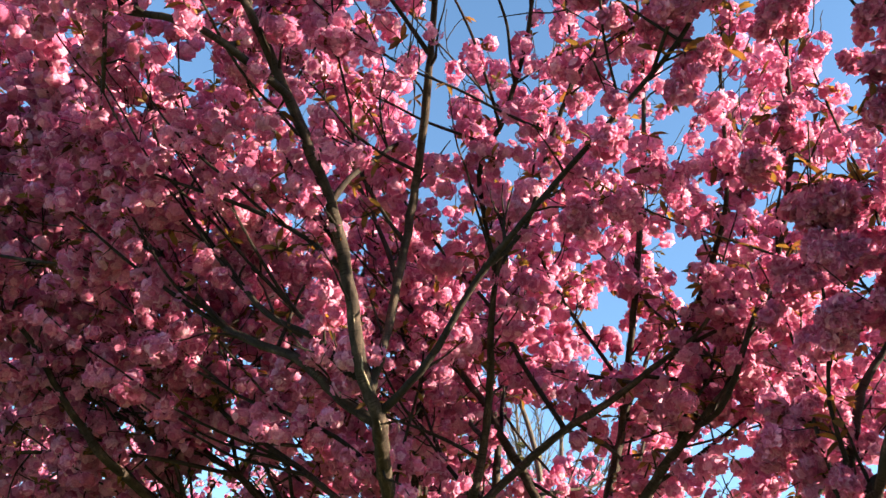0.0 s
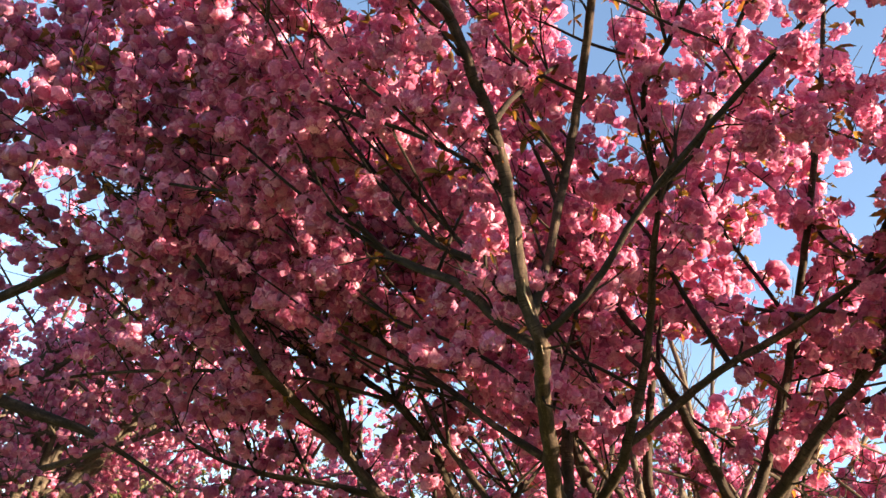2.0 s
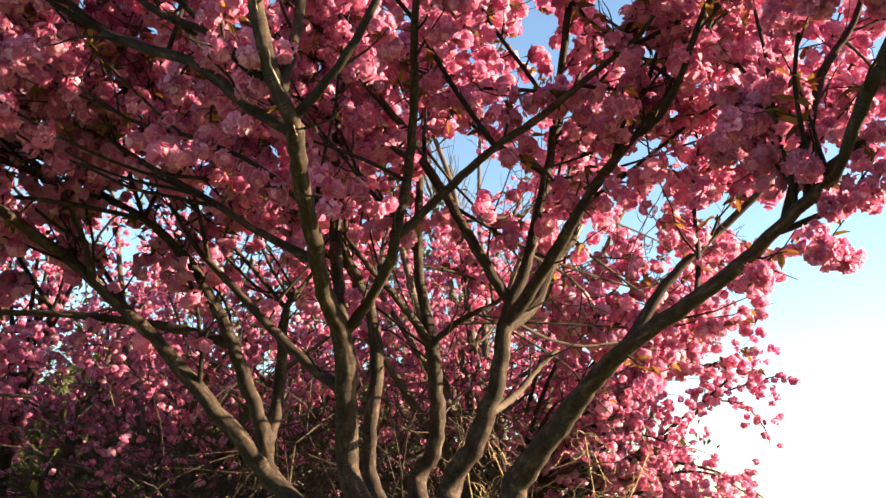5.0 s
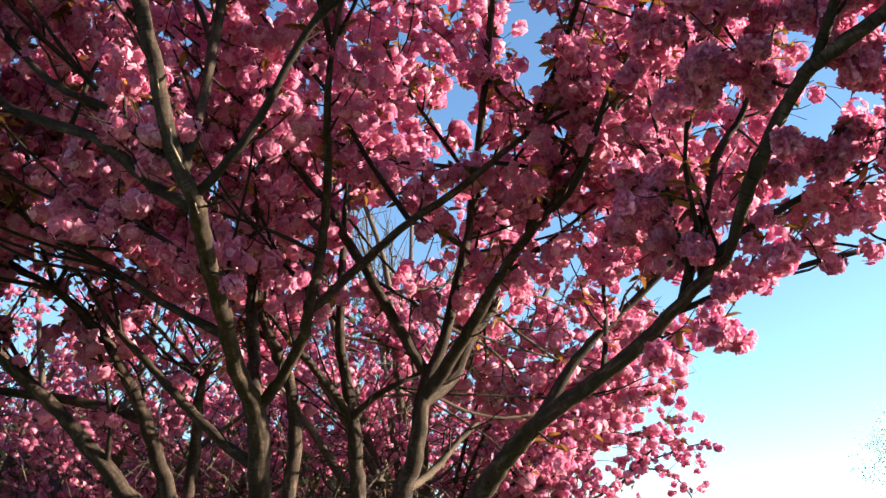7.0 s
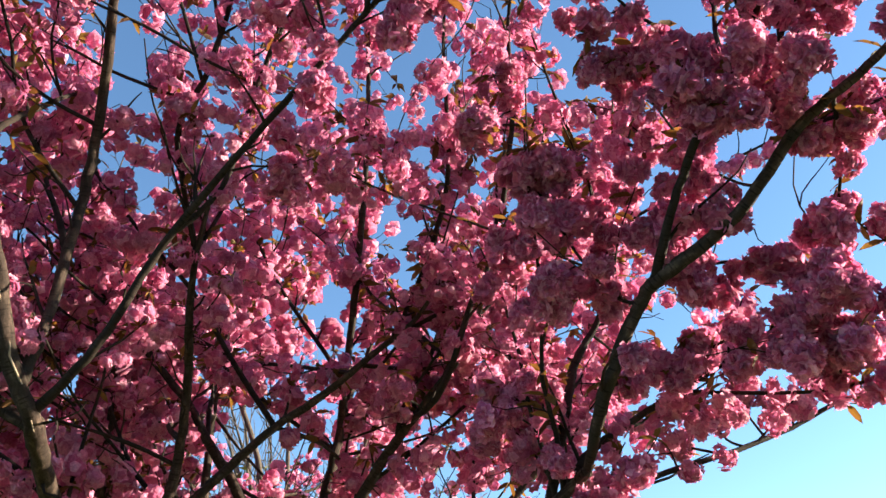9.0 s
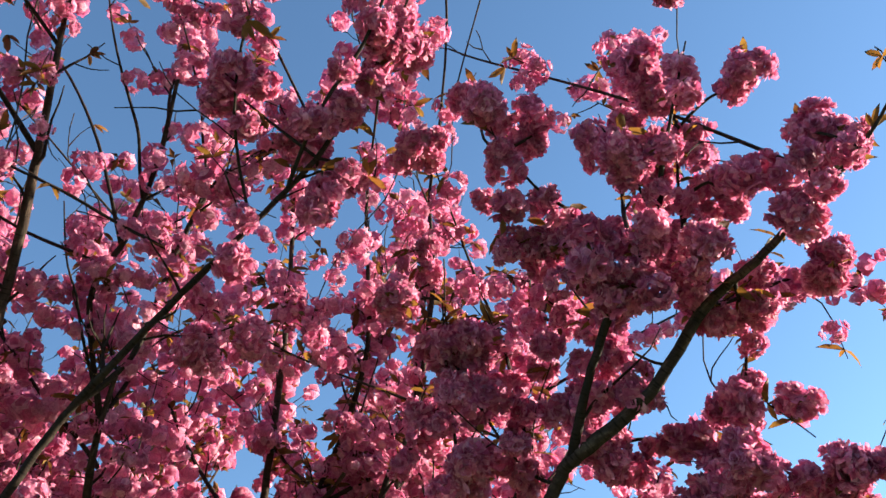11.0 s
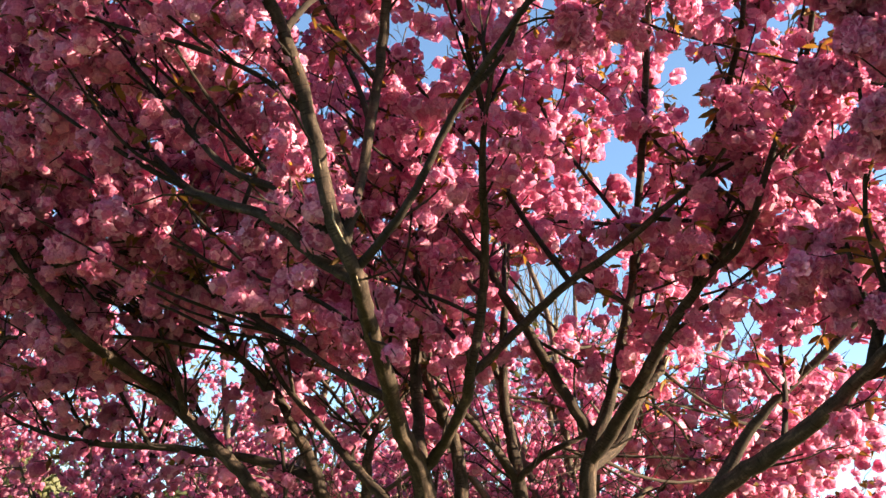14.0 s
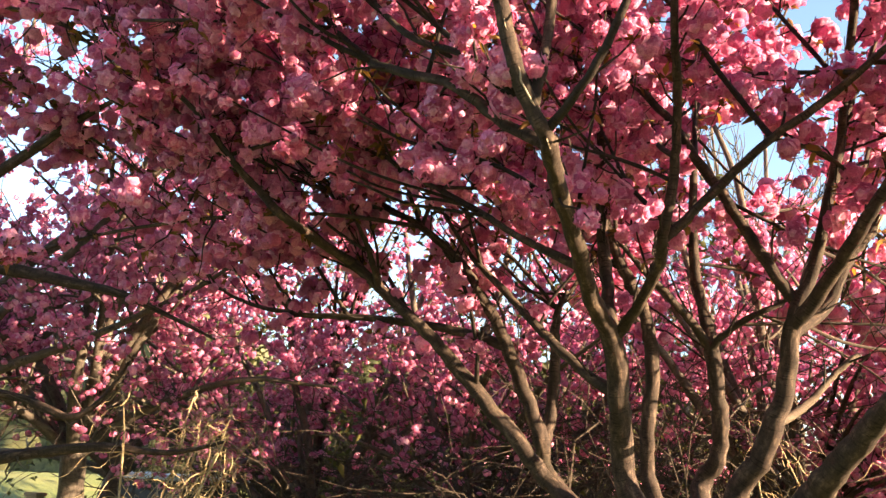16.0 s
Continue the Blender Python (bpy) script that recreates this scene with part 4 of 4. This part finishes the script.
    if len(lp):
        lp = lp[clear(lp) & bare_side(lp) & sun_lanes(lp) & over_branch(lp) & sky_gap(lp) & sunny_gaps(lp)]
        lp = np.repeat(lp[np.argsort(from_path(lp))], 4, axis=0) if near_parts else lp[::2]
        lt, ls, lk = random_turns(len(lp), 0.6), rng.uniform(0.035, 0.075, len(lp)) * (1.0 if near_parts else 0.7), rng.integers(0, 4, len(lp))
        if near_parts:
            protos = [mesh_from("leaf", *s, LEAF) for s in LEAVES]
            for i in range(near_parts):
                ob = part("leaf", protos[lk[i]], bearer(lp[i]))
                ob.matrix_basis = Matrix.Translation(lp[i]) @ Matrix(lt[i].tolist()).to_4x4() @ Matrix.Scale(ls[i], 4)
        close = np.arange(len(lp)) < (near_parts + 4500 if near_parts else 0)
        for s, shapes in ((close & (np.arange(len(lp)) >= near_parts), LEAVES), (~close, SMALL_LEAVES)):
            if s.any():
                part("leaf_mass", mesh_from("leaf_mass", *scatter(shapes, lp[s], lt[s], ls[s], lk[s]), LEAF), tree, "young bronze leaves", kind="stuff")
    return n


def set_twigs(tree, tubes, mat, near_parts=0):
    far = np.array([from_path(t[0][:1])[0] for t in tubes])
    order = np.argsort(far)
    for i in order[:near_parts]:
        v, q, u = tubes[i]
        part("twig", mesh_from("twig", v, q, mat, u), bearer(v[0]))
    part("twig_growth", joined("twig_growth", [tubes[i] for i in order[near_parts:]], mat), tree, kind="stuff")


# heavy heads of blossom on the near boughs: place, how far they spread, how many bunches
HEADS = [((1.04, 1.51, 3.41), 0.08, 14), ((1.29, 1.44, 3.31), 0.085, 15), ((1.51, 1.41, 3.15), 0.06, 11), ((1.16, 1.69, 3.19), 0.06, 10), ((0.98, 1.96, 3.01), 0.06, 10), ((1.34, 1.79, 2.95), 0.05, 8),
         ((1.43, 1.54, 3.11), 0.04, 6), ((1.50, 1.15, 3.33), 0.07, 9), ((0.80, 1.64, 3.41), 0.05, 8), ((0.91, 1.49, 3.47), 0.05, 7), ((1.63, 1.19, 3.18), 0.05, 7), ((1.30, 1.28, 3.41), 0.07, 11),
         ((1.73, 1.38, 2.95), 0.05, 8), ((0.80, 1.94, 3.12), 0.05, 8), ((0.64, 1.76, 3.36), 0.04, 5), ((0.51, 1.73, 3.42), 0.07, 9), ((0.32, 1.66, 3.50), 0.07, 9), ((1.60, 1.72, 2.74), 0.04, 6),
         ((1.60, 1.80, 2.63), 0.045, 7), ((1.46, 1.86, 2.70), 0.05, 8), ((1.62, 1.86, 2.47), 0.05, 8), ((1.67, 2.51, 2.56), 0.06, 10), ((1.75, 2.45, 2.58), 0.05, 9), ((1.57, 2.62, 2.49), 0.04, 6), ((1.37, 2.76, 2.43), 0.04, 6), ((1.58, 2.48, 2.75), 0.05, 8), ((1.70, 2.39, 2.76), 0.05, 8), ((1.46, 2.58, 2.71), 0.05, 8), ((1.78, 1.66, 2.52), 0.06, 8), ((1.35, 2.05, 2.54), 0.05, 6)]
head_points = []
for p, wide, n in HEADS:
    p = np.array(p)
    src = min(OLD, key=lambda line: np.min(np.linalg.norm(line[:, :3] - p, axis=1)))
    at = src[np.argmin(np.linalg.norm(src[:, :3] - p, axis=1)), :3]
    if np.linalg.norm(p - at) < 0.9:
        bend = (at + p) / 2 + rng.normal(0, 0.03, 3)
        twig_tubes.append(tube(spline([(*at, 0.005), (*bend, 0.004), (*p, 0.003)], 4), 5))
    for i in range(int(n * 0.7)):
        head_points.append(p + unit(rng.normal(0, 1, 3)) * wide * rng.uniform(0.5, 1.1))
    leaf_at += [p + (0, 0, wide), p + unit(rng.normal(0, 1, 3)) * wide]
set_blossoms(cherry, bunches + head_points, leaf_at, 300)
set_twigs(cherry, [t for t in twig_tubes if over_branch(t[0][-1:])[0] and sky_gap(t[0][[0, -1]]).all()], TWIG, 300)


# ---- the other trees ----
TWIG_SIDES = 3


def far_cherry(x, y, height, spread, seed, low=1.2, label="", more=(), skirt=0.0, small=0.0, twiggy=0, limbs=11):
    global rng, twig_tubes, bunches, leaf_at, THIN, SPARSE, STEP
    THIN, SPARSE, STEP = (0.6, 0.06, 0.043) if twiggy else (0.3, 0.05, 0.043)
    rng = np.random.default_rng(seed)
    twig_tubes, bunches, leaf_at = [], [], []
    tree = tagged(new("cherry_tree"), label, "tree", "cherry trees")
    tree.location = (x, y, 0)
    stem = spline(shoot((x, y, -0.05), (rng.normal(0, 0.08), rng.normal(0, 0.08), 1), low + 0.15, 0.13, 0.10, 0.2, 0.08), 3)
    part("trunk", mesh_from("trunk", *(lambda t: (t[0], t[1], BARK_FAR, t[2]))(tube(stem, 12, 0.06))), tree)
    for k in range(limbs):
        a = k * 2.4 + rng.normal(0, 0.3)
        top = stem[-2, :3]
        goal = np.array((x + np.cos(a) * spread * rng.uniform(0.5, 1), y + np.sin(a) * spread * rng.uniform(0.5, 1), rng.uniform(low + 0.3, height)))
        way = goal - top
        main = spline(shoot(top, way + np.array((0, 0, 0.8)), np.linalg.norm(way), 0.055, 0.010, -0.5, 0.2, 7), 3)
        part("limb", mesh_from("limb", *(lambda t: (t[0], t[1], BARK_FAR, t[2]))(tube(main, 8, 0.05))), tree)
        dress(main, 0.2, 0.55, start=0.3, thick=0.05)
        for j in range(5):
            i = int(len(main) * rng.uniform(0.25, 0.9))
            b = spline(shoot(main[i, :3], unit(way) + rng.normal(0, 0.7, 3) + np.array((0, 0, -0.1)), spread * rng.uniform(0.3, 0.6), main[i, 3] * 0.5, 0.004, -0.1, 0.3, 6), 2)
            twig_tubes.append(tube(b, 5))
            dress(b, 0.2, 0.45, thick=0.05)
        for j in range(twiggy):
            at = main[int(len(main) * rng.uniform(0.15, 0.95))]
            twig_tubes.append(tube(shoot(at[:3], unit(way) * 0.6 + rng.normal(0, 0.6, 3), rng.uniform(0.5, 1.3), 0.006, 0.002, -0.5, 0.45, 7), 3))
    count = len(bunches)
    for points in more:
        main = spline(points, 5)
        part("limb", mesh_from("limb", *(lambda t: (t[0], t[1], BARK, t[2]))(tube(main, 9, 0.05))), tree)
        dress(main, 0.2 if not small else 0.12, 0.45 if not small else 0.34, start=0.25, thick=0.05)
    kept = [(p, small if small and i >= count else 0.68) for i, p in enumerate(bunches) if p[2] > skirt + rng.normal(0, 0.18) or (small and i >= count)]
    bunches = [p for p, s in kept]
    leaf_at = [p for p in leaf_at if p[2] > skirt - 0.2 and not small]
    set_blossoms(tree, bunches, leaf_at, 0, np.array([s for p, s in kept]))
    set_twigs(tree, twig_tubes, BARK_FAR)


SPRAYS = [
    [(1.0, 7.4, 1.0, 0.04), (1.34, 6.6, 1.48, 0.03), (1.77, 6.49, 1.76, 0.022), (2.17, 6.41, 2.0, 0.014), (2.39, 6.33, 2.23, 0.009), (2.62, 6.27, 2.42, 0.005), (2.71, 6.24, 2.5, 0.004)],
    [(2.0, 6.45, 1.92, 0.012), (2.35, 6.35, 2.18, 0.008), (2.65, 6.3, 2.3, 0.006), (2.88, 6.27, 2.36, 0.004)],
    [(1.34, 6.6, 1.48, 0.025), (1.77, 6.49, 1.76, 0.016), (2.26, 6.48, 1.73, 0.011), (2.58, 6.49, 1.63, 0.007), (2.83, 6.52, 1.47, 0.004)],
    [(2.31, 6.34, 2.18, 0.008), (2.6, 6.34, 2.16, 0.006), (2.78, 6.4, 2.0, 0.005), (2.82, 6.41, 1.85, 0.003)],
    [(1.0, 7.4, 1.0, 0.04), (1.5, 6.6, 1.4, 0.02), (1.9, 6.5, 1.55, 0.01), (2.35, 6.5, 1.5, 0.004)],
    [(1.34, 6.6, 1.48, 0.02), (1.6, 6.4, 1.95, 0.012), (1.85, 6.3, 2.3, 0.008), (2.05, 6.2, 2.6, 0.004)],
]
fill = np.random.default_rng(29)
for k in range(26):
    x, z = fill.uniform(1.3, 2.2), fill.uniform(1.6, 2.85)
    SPRAYS.append([(1.0, 7.4, 1.1, 0.03), (0.6 + 0.4 * x, 6.8, 0.5 + 0.6 * z, 0.018), (x, fill.uniform(6.2, 6.6), z, 0.009), (x + fill.uniform(0.1, 0.4), fill.uniform(6.1, 6.5), z + fill.uniform(-0.25, 0.35), 0.004)])
BESIDE = [
    [(-4.25, 3.87, 2.65, 0.040), (-3.63, 3.89, 2.84, 0.033), (-3.32, 3.82, 2.98, 0.029), (-3.11, 3.80, 3.09, 0.026), (-2.93, 3.77, 3.18, 0.022), (-2.69, 3.75, 3.29, 0.013), (-2.45, 3.74, 3.38, 0.007)],
    [(-4.62, 4.19, 2.68, 0.047), (-3.89, 4.30, 2.62, 0.043), (-3.53, 4.30, 2.57, 0.039), (-3.19, 4.36, 2.51, 0.032), (-2.91, 4.40, 2.46, 0.024), (-2.64, 4.44, 2.36, 0.014), (-2.34, 4.50, 2.23, 0.008)],
    [(-4.61, 4.77, 1.35, 0.045), (-3.79, 4.73, 1.53, 0.037), (-3.42, 4.70, 1.59, 0.033), (-3.07, 4.68, 1.63, 0.026), (-2.70, 4.79, 1.62, 0.016), (-2.39, 4.85, 1.70, 0.008)],
    [(-4.36, 4.58, 1.90, 0.034), (-3.72, 4.65, 1.89, 0.027), (-3.49, 4.68, 1.83, 0.025), (-3.30, 4.69, 1.79, 0.020), (-3.13, 4.70, 1.90, 0.016), (-2.98, 4.69, 2.12, 0.008)],
]
far_cherry(-5.7, 5.3, 5.6, 2.7, 21, 1.3, "pink cherry tree in bloom beside the large one", [[(-5.7, 5.3, 1.2, 0.055)] + list(b) for b in BESIDE], 2.15, twiggy=12, limbs=20)
far_cherry(-1.6, 8.4, 5.6, 2.7, 22, 0.9, "low spreading cherry tree in shade behind the large one", skirt=1.7, limbs=17)
far_cherry(1.0, 7.4, 5.3, 1.6, 23, 0.8, "low cherry tree with thin outer sprays of blossom", SPRAYS, 2.35, 0.66, 6, 21)
CROWN = []
for k in range(10):
    x, z = fill.uniform(-3.6, -2.5), fill.uniform(3.1, 4.1)
    CROWN.append([(-3.6, 9.0, 0.9, 0.05), (-3.4, 8.7, 2.2, 0.03), (x, fill.uniform(7.8, 8.2), z, 0.012), (x + fill.uniform(-0.4, 0.4), fill.uniform(7.6, 7.9), z + fill.uniform(0.0, 0.4), 0.004)])
far_cherry(-3.6, 9.0, 5.0, 2.6, 25, 0.7, "low cherry tree in shade with drooping branches", CROWN, skirt=1.5, twiggy=8, limbs=18)
far_cherry(-0.2, 9.6, 4.4, 2.4, 26, 0.9, "cherry tree in shade behind a thicket", skirt=2.5, limbs=16)
far_cherry(2.5, 9.9, 4.3, 1.5, 28, 0.9, "small cherry tree in shade with close dark twigs", skirt=1.5, twiggy=10, limbs=13)
far_cherry(-6.3, 9.2, 5.4, 2.6, 24, 1.3, "cherry tree in bloom at the back of the row", skirt=2.0, limbs=15)
far_cherry(-4.9, 6.8, 5.8, 2.3, 27, 1.5, "slender cherry tree in bloom on the lawn", skirt=2.2, twiggy=10, limbs=15)


def green_tree(x, y, height, spread, seed):
    gen2 = np.random.default_rng(seed)
    tree = tagged(new("broadleaf_tree"), "distant tree with pale green spring leaves, paled further for haze", "tree")
    tree.location = (x, y, 0)
    stem = spline([(x, y, -1.0, 0.3), (x + 0.1, y, height * 0.3, 0.22), (x, y, height * 0.6, 0.13), (x + 0.1, y, height * 0.92, 0.03)], 4)
    part("trunk", mesh_from("trunk", *(lambda t: (t[0], t[1], BARK_FAR, t[2]))(tube(stem, 10, 0.05))), tree)
    tubes, pts = [], []
    for k in range(42):
        i = int(len(stem) * gen2.uniform(0.3, 0.95))
        a, e = gen2.uniform(0, 6.28), gen2.uniform(0.1, 1.0)
        b = shoot(stem[i, :3], (np.cos(a), np.sin(a), e), spread * gen2.uniform(0.5, 1.05) * (1.15 - 0.6 * i / len(stem)), stem[i, 3] * 0.4, 0.01, 0.3, 0.25, 7)
        tubes.append(tube(b, 5))
        for j in range(2, 8):
            for s in range(2):
                c = shoot(b[j, :3], unit(b[j, :3] - b[j - 1, :3]) + gen2.normal(0, 0.6, 3), spread * gen2.uniform(0.15, 0.4), 0.007, 0.003, 0.2, 0.3, 4)
                tubes.append(tube(c, 3))
                for q in c[1:]:
                    pts.append(q[:3] + gen2.normal(0, 0.2, (6, 3)))
    pts = np.concatenate(pts)
    part("branch_growth", joined("branch_growth", tubes, BARK_FAR), tree, kind="stuff")
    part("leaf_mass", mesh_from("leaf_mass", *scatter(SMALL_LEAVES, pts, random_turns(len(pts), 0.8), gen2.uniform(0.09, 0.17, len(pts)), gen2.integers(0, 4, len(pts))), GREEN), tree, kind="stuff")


rng = np.random.default_rng(31)
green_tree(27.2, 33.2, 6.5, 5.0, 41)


def bare_tree(x, y, height, seed):
    g = np.random.default_rng(seed)
    tree = tagged(new("bare_tree"), "tall leafless tree with thin upright twigs", "tree")
    tree.location = (x, y, 0)
    stem = spline(shoot((x, y, -0.1), (0.03, 0, 1), height * 0.6, 0.16, 0.07, 0.2, 0.08), 3)
    part("trunk", mesh_from("trunk", *(lambda t: (t[0], t[1], BARK_FAR, t[2]))(tube(stem, 10, 0.05))), tree)
    tubes = []
    for k in range(16):
        i = int(len(stem) * g.uniform(0.4, 0.99))
        a = g.uniform(0, 6.28)
        limb_line = spline(shoot(stem[i, :3], (np.cos(a) * 0.5, np.sin(a) * 0.5, 1), height * g.uniform(0.35, 0.6), 0.04, 0.01, 0.5, 0.2), 2)
        part("limb", mesh_from("limb", *(lambda t: (t[0], t[1], BARK_FAR, t[2]))(tube(limb_line, 6))), tree)
        for j in range(3, len(limb_line)):
            for s in range(3):
                tubes.append(tube(shoot(limb_line[j, :3], unit(limb_line[j, :3] - limb_line[j - 1, :3]) + g.normal(0, 0.4, 3), g.uniform(0.4, 1.1), 0.009, 0.004, 0.4, 0.25, 5), 3))
    part("twig_growth", joined("twig_growth", tubes, BARK_FAR), tree, kind="stuff")


bare_tree(0.7, 12.2, 6.6, 51)


def shrub(x, y, height, spread, seed, green):
    g = np.random.default_rng(seed)
    bush = tagged(new("shrub"), "dense dark green shrub at the edge of the lawn" if green else "bare dark thicket of arching twigs under the trees", "shrub", "shrubs")
    bush.location = (x, y, 0)
    tubes, pts = [], []
    mat = BARK_FAR if green else THICKET
    for k in range(60 if green else 115):
        a = g.uniform(0, 6.28)
        o = np.array((x + g.normal(0, spread * 0.35), y + g.normal(0, spread * 0.2), 0.0))
        if green:
            s = spline(shoot(o, (np.cos(a) * 0.8, np.sin(a) * 0.5, 1.3), height * g.uniform(0.8, 1.5), 0.013, 0.004, 0.0, 0.55, 8), 2)
        else:
            s = shoot(o, (np.cos(a) * 0.5, np.sin(a) * 0.25, 1.3), height * g.uniform(0.7, 1.35), 0.010, 0.003, -2.0, 0.45, 10)
            if s[:, 0].max() > 1.7 or s[:, 1].min() < (5.6 if x > -3 else 4.9):
                continue
        if k < 24:
            v, q, u = tube(s, 5)
            part("stem", mesh_from("stem", v, q, mat, u), bush)
        else:
            tubes.append(tube(s, 3))
        for j in range(5, len(s), 3 if green else 1):
            c = shoot(s[j, :3], unit(s[j, :3] - s[j - 1, :3]) + g.normal(0, 0.7, 3) * ((1, 1, 1) if green else (1, 0.6, 0.45)), height * g.uniform(0.2, 0.5), 0.006 if green else 0.0045, 0.0025, -0.4, 0.35, 4)
            tubes.append(tube(c, 3))
            if green:
                for q in c[1:]:
                    pts.append(q[:3] + g.normal(0, 0.11, (8, 3)))
    part("twig_growth", joined("twig_growth", tubes, mat), bush, kind="stuff")
    if green:
        pts = np.concatenate(pts)
        part("leaf_mass", mesh_from("leaf_mass", *scatter(SMALL_LEAVES, pts, random_turns(len(pts), 0.8), g.uniform(0.08, 0.14, len(pts)), g.integers(0, 4, len(pts))), HEDGE), bush, kind="stuff")


for k, (x, y, h, s) in enumerate([(-0.8, 6.7, 2.7, 1.1), (0.1, 6.6, 2.8, 1.0), (0.75, 7.6, 2.2, 0.6), (1.25, 6.9, 2.3, 0.5), (-2.2, 7.2, 2.0, 1.2), (-3.8, 7.8, 1.9, 1.3), (0.3, 7.6, 3.0, 1.1), (-1.2, 7.9, 2.6, 1.3)]):
    shrub(x, y, h, s, 60 + k, False)
for k, (x, y, h, s) in enumerate([(-7.0, 14.6, 3.4, 2.0), (-5.4, 12.4, 4.0, 2.6), (-2.6, 12.0, 4.2, 2.6), (-0.2, 11.4, 4.0, 2.2)]):
    shrub(x, y, h, s, 70 + k, True)


def dry_tangle(x, y, seed, stems=9, tall=2.0, fine=1.0):
    """A clump of dead, straw-coloured shoots that curl and hang."""
    g = np.random.default_rng(seed)
    bush = tagged(new("dry_shrub"), "pale dry tangle of curling shoots in the sun", "shrub", "dry shrubs")
    bush.location = (x, y, 0)
    tubes = []
    for k in range(stems):
        s = spline(shoot((x + g.normal(0, 0.12), y + g.normal(0, 0.12), -0.03), (g.normal(0, 0.12), g.normal(0, 0.12), 1), tall * g.uniform(0.9, 1.1), 0.014 * fine, 0.006 * fine, 0.0, 0.18, 8), 2)
        v, q, u = tube(s, 6, 0.05)
        part("stem", mesh_from("stem", v, q, DRY, u), bush)
        for j in range(9, len(s)):
            for i in range(4):
                c = spline(shoot(s[j, :3], (g.normal(0, 1), g.normal(0, 1), g.uniform(-0.6, 0.5)), g.uniform(0.15, 0.45), 0.004 * fine, 0.002 * fine, -2.2 * fine, 1.0, 7), 2)
                tubes.append(tube(c, 3))
    part("twig_growth", joined("twig_growth", tubes, DRY), bush, kind="stuff")


dry_tangle(-3.0, 5.0, 81, 9, 2.0, 0.75)
# second clump stands in for the cherry's own shoots; DRY paints them sunlit
dry_tangle(1.1, 5.5, 82, 4, 1.95, 0.6)


def box(bm, x0, y0, z0, x1, y1, z1):
    made = bmesh.ops.create_cube(bm, size=1.0)["verts"]
    for v in made:
        v.co = Vector(((x0 + x1) / 2 + v.co.x * (x1 - x0), (y0 + y1) / 2 + v.co.y * (y1 - y0), (z0 + z1) / 2 + v.co.z * (z1 - z0)))


def boxes(name, parent, mat, cells, bevel=0.01):
    bm = bmesh.new()
    for c in cells:
        box(bm, *c)
    bmesh.ops.bevel(bm, geom=bm.edges[:], offset=bevel, segments=2, affect="EDGES")
    me = bpy.data.meshes.new(name)
    bm.to_mesh(me)
    bm.free()
    me.materials.append(mat)
    return part(name, me, parent)


# A shed put in for a half-hidden dark box; boards and door are made up.
def shed(x, y):
    hut = tagged(new("shed"), "small dark grey box with a pale top on the lawn, built as a shed", "shed")
    hut.location = (x, y, 0)
    slate, pale, dark = plain("dark_boards", (0.035, 0.038, 0.045), 0.6), plain("pale_roof_sheet", (0.45, 0.52, 0.58), 0.4), plain("door_boards", (0.025, 0.026, 0.03), 0.6)
    boxes("wall", hut, slate, [(x - 0.75, y - 0.6, -0.05, x + 0.75, y + 0.6, 1.25)])
    for i in range(10):
        boxes("board", hut, slate, [(x - 0.75 + 0.15 * i + 0.006, y - 0.618, 0.02, x - 0.6 + 0.15 * i - 0.006, y - 0.598, 1.24)], 0.003)
    boxes("roof", hut, pale, [(x - 0.85, y - 0.72, 1.25, x + 0.85, y + 0.72, 1.32)])
    boxes("door", hut, dark, [(x - 0.3, y - 0.645, 0.03, x + 0.3, y - 0.616, 1.15)])


shed(-7.0, 12.0)


def post(x, y):
    stake = tagged(new("wooden_post"), "short weathered wooden post in the grass", "post")
    stake.location = (x, y, 0)
    boxes("shaft", stake, plain("weathered_wood", (0.38, 0.27, 0.15), 0.8, 40), [(x - 0.07, y - 0.07, -0.05, x + 0.07, y + 0.07, 1.1)])
    boxes("cap", stake, plain("post_cap", (0.30, 0.21, 0.12), 0.8, 40), [(x - 0.085, y - 0.085, 1.1, x + 0.085, y + 0.085, 1.14)])


post(-6.4, 8.3)
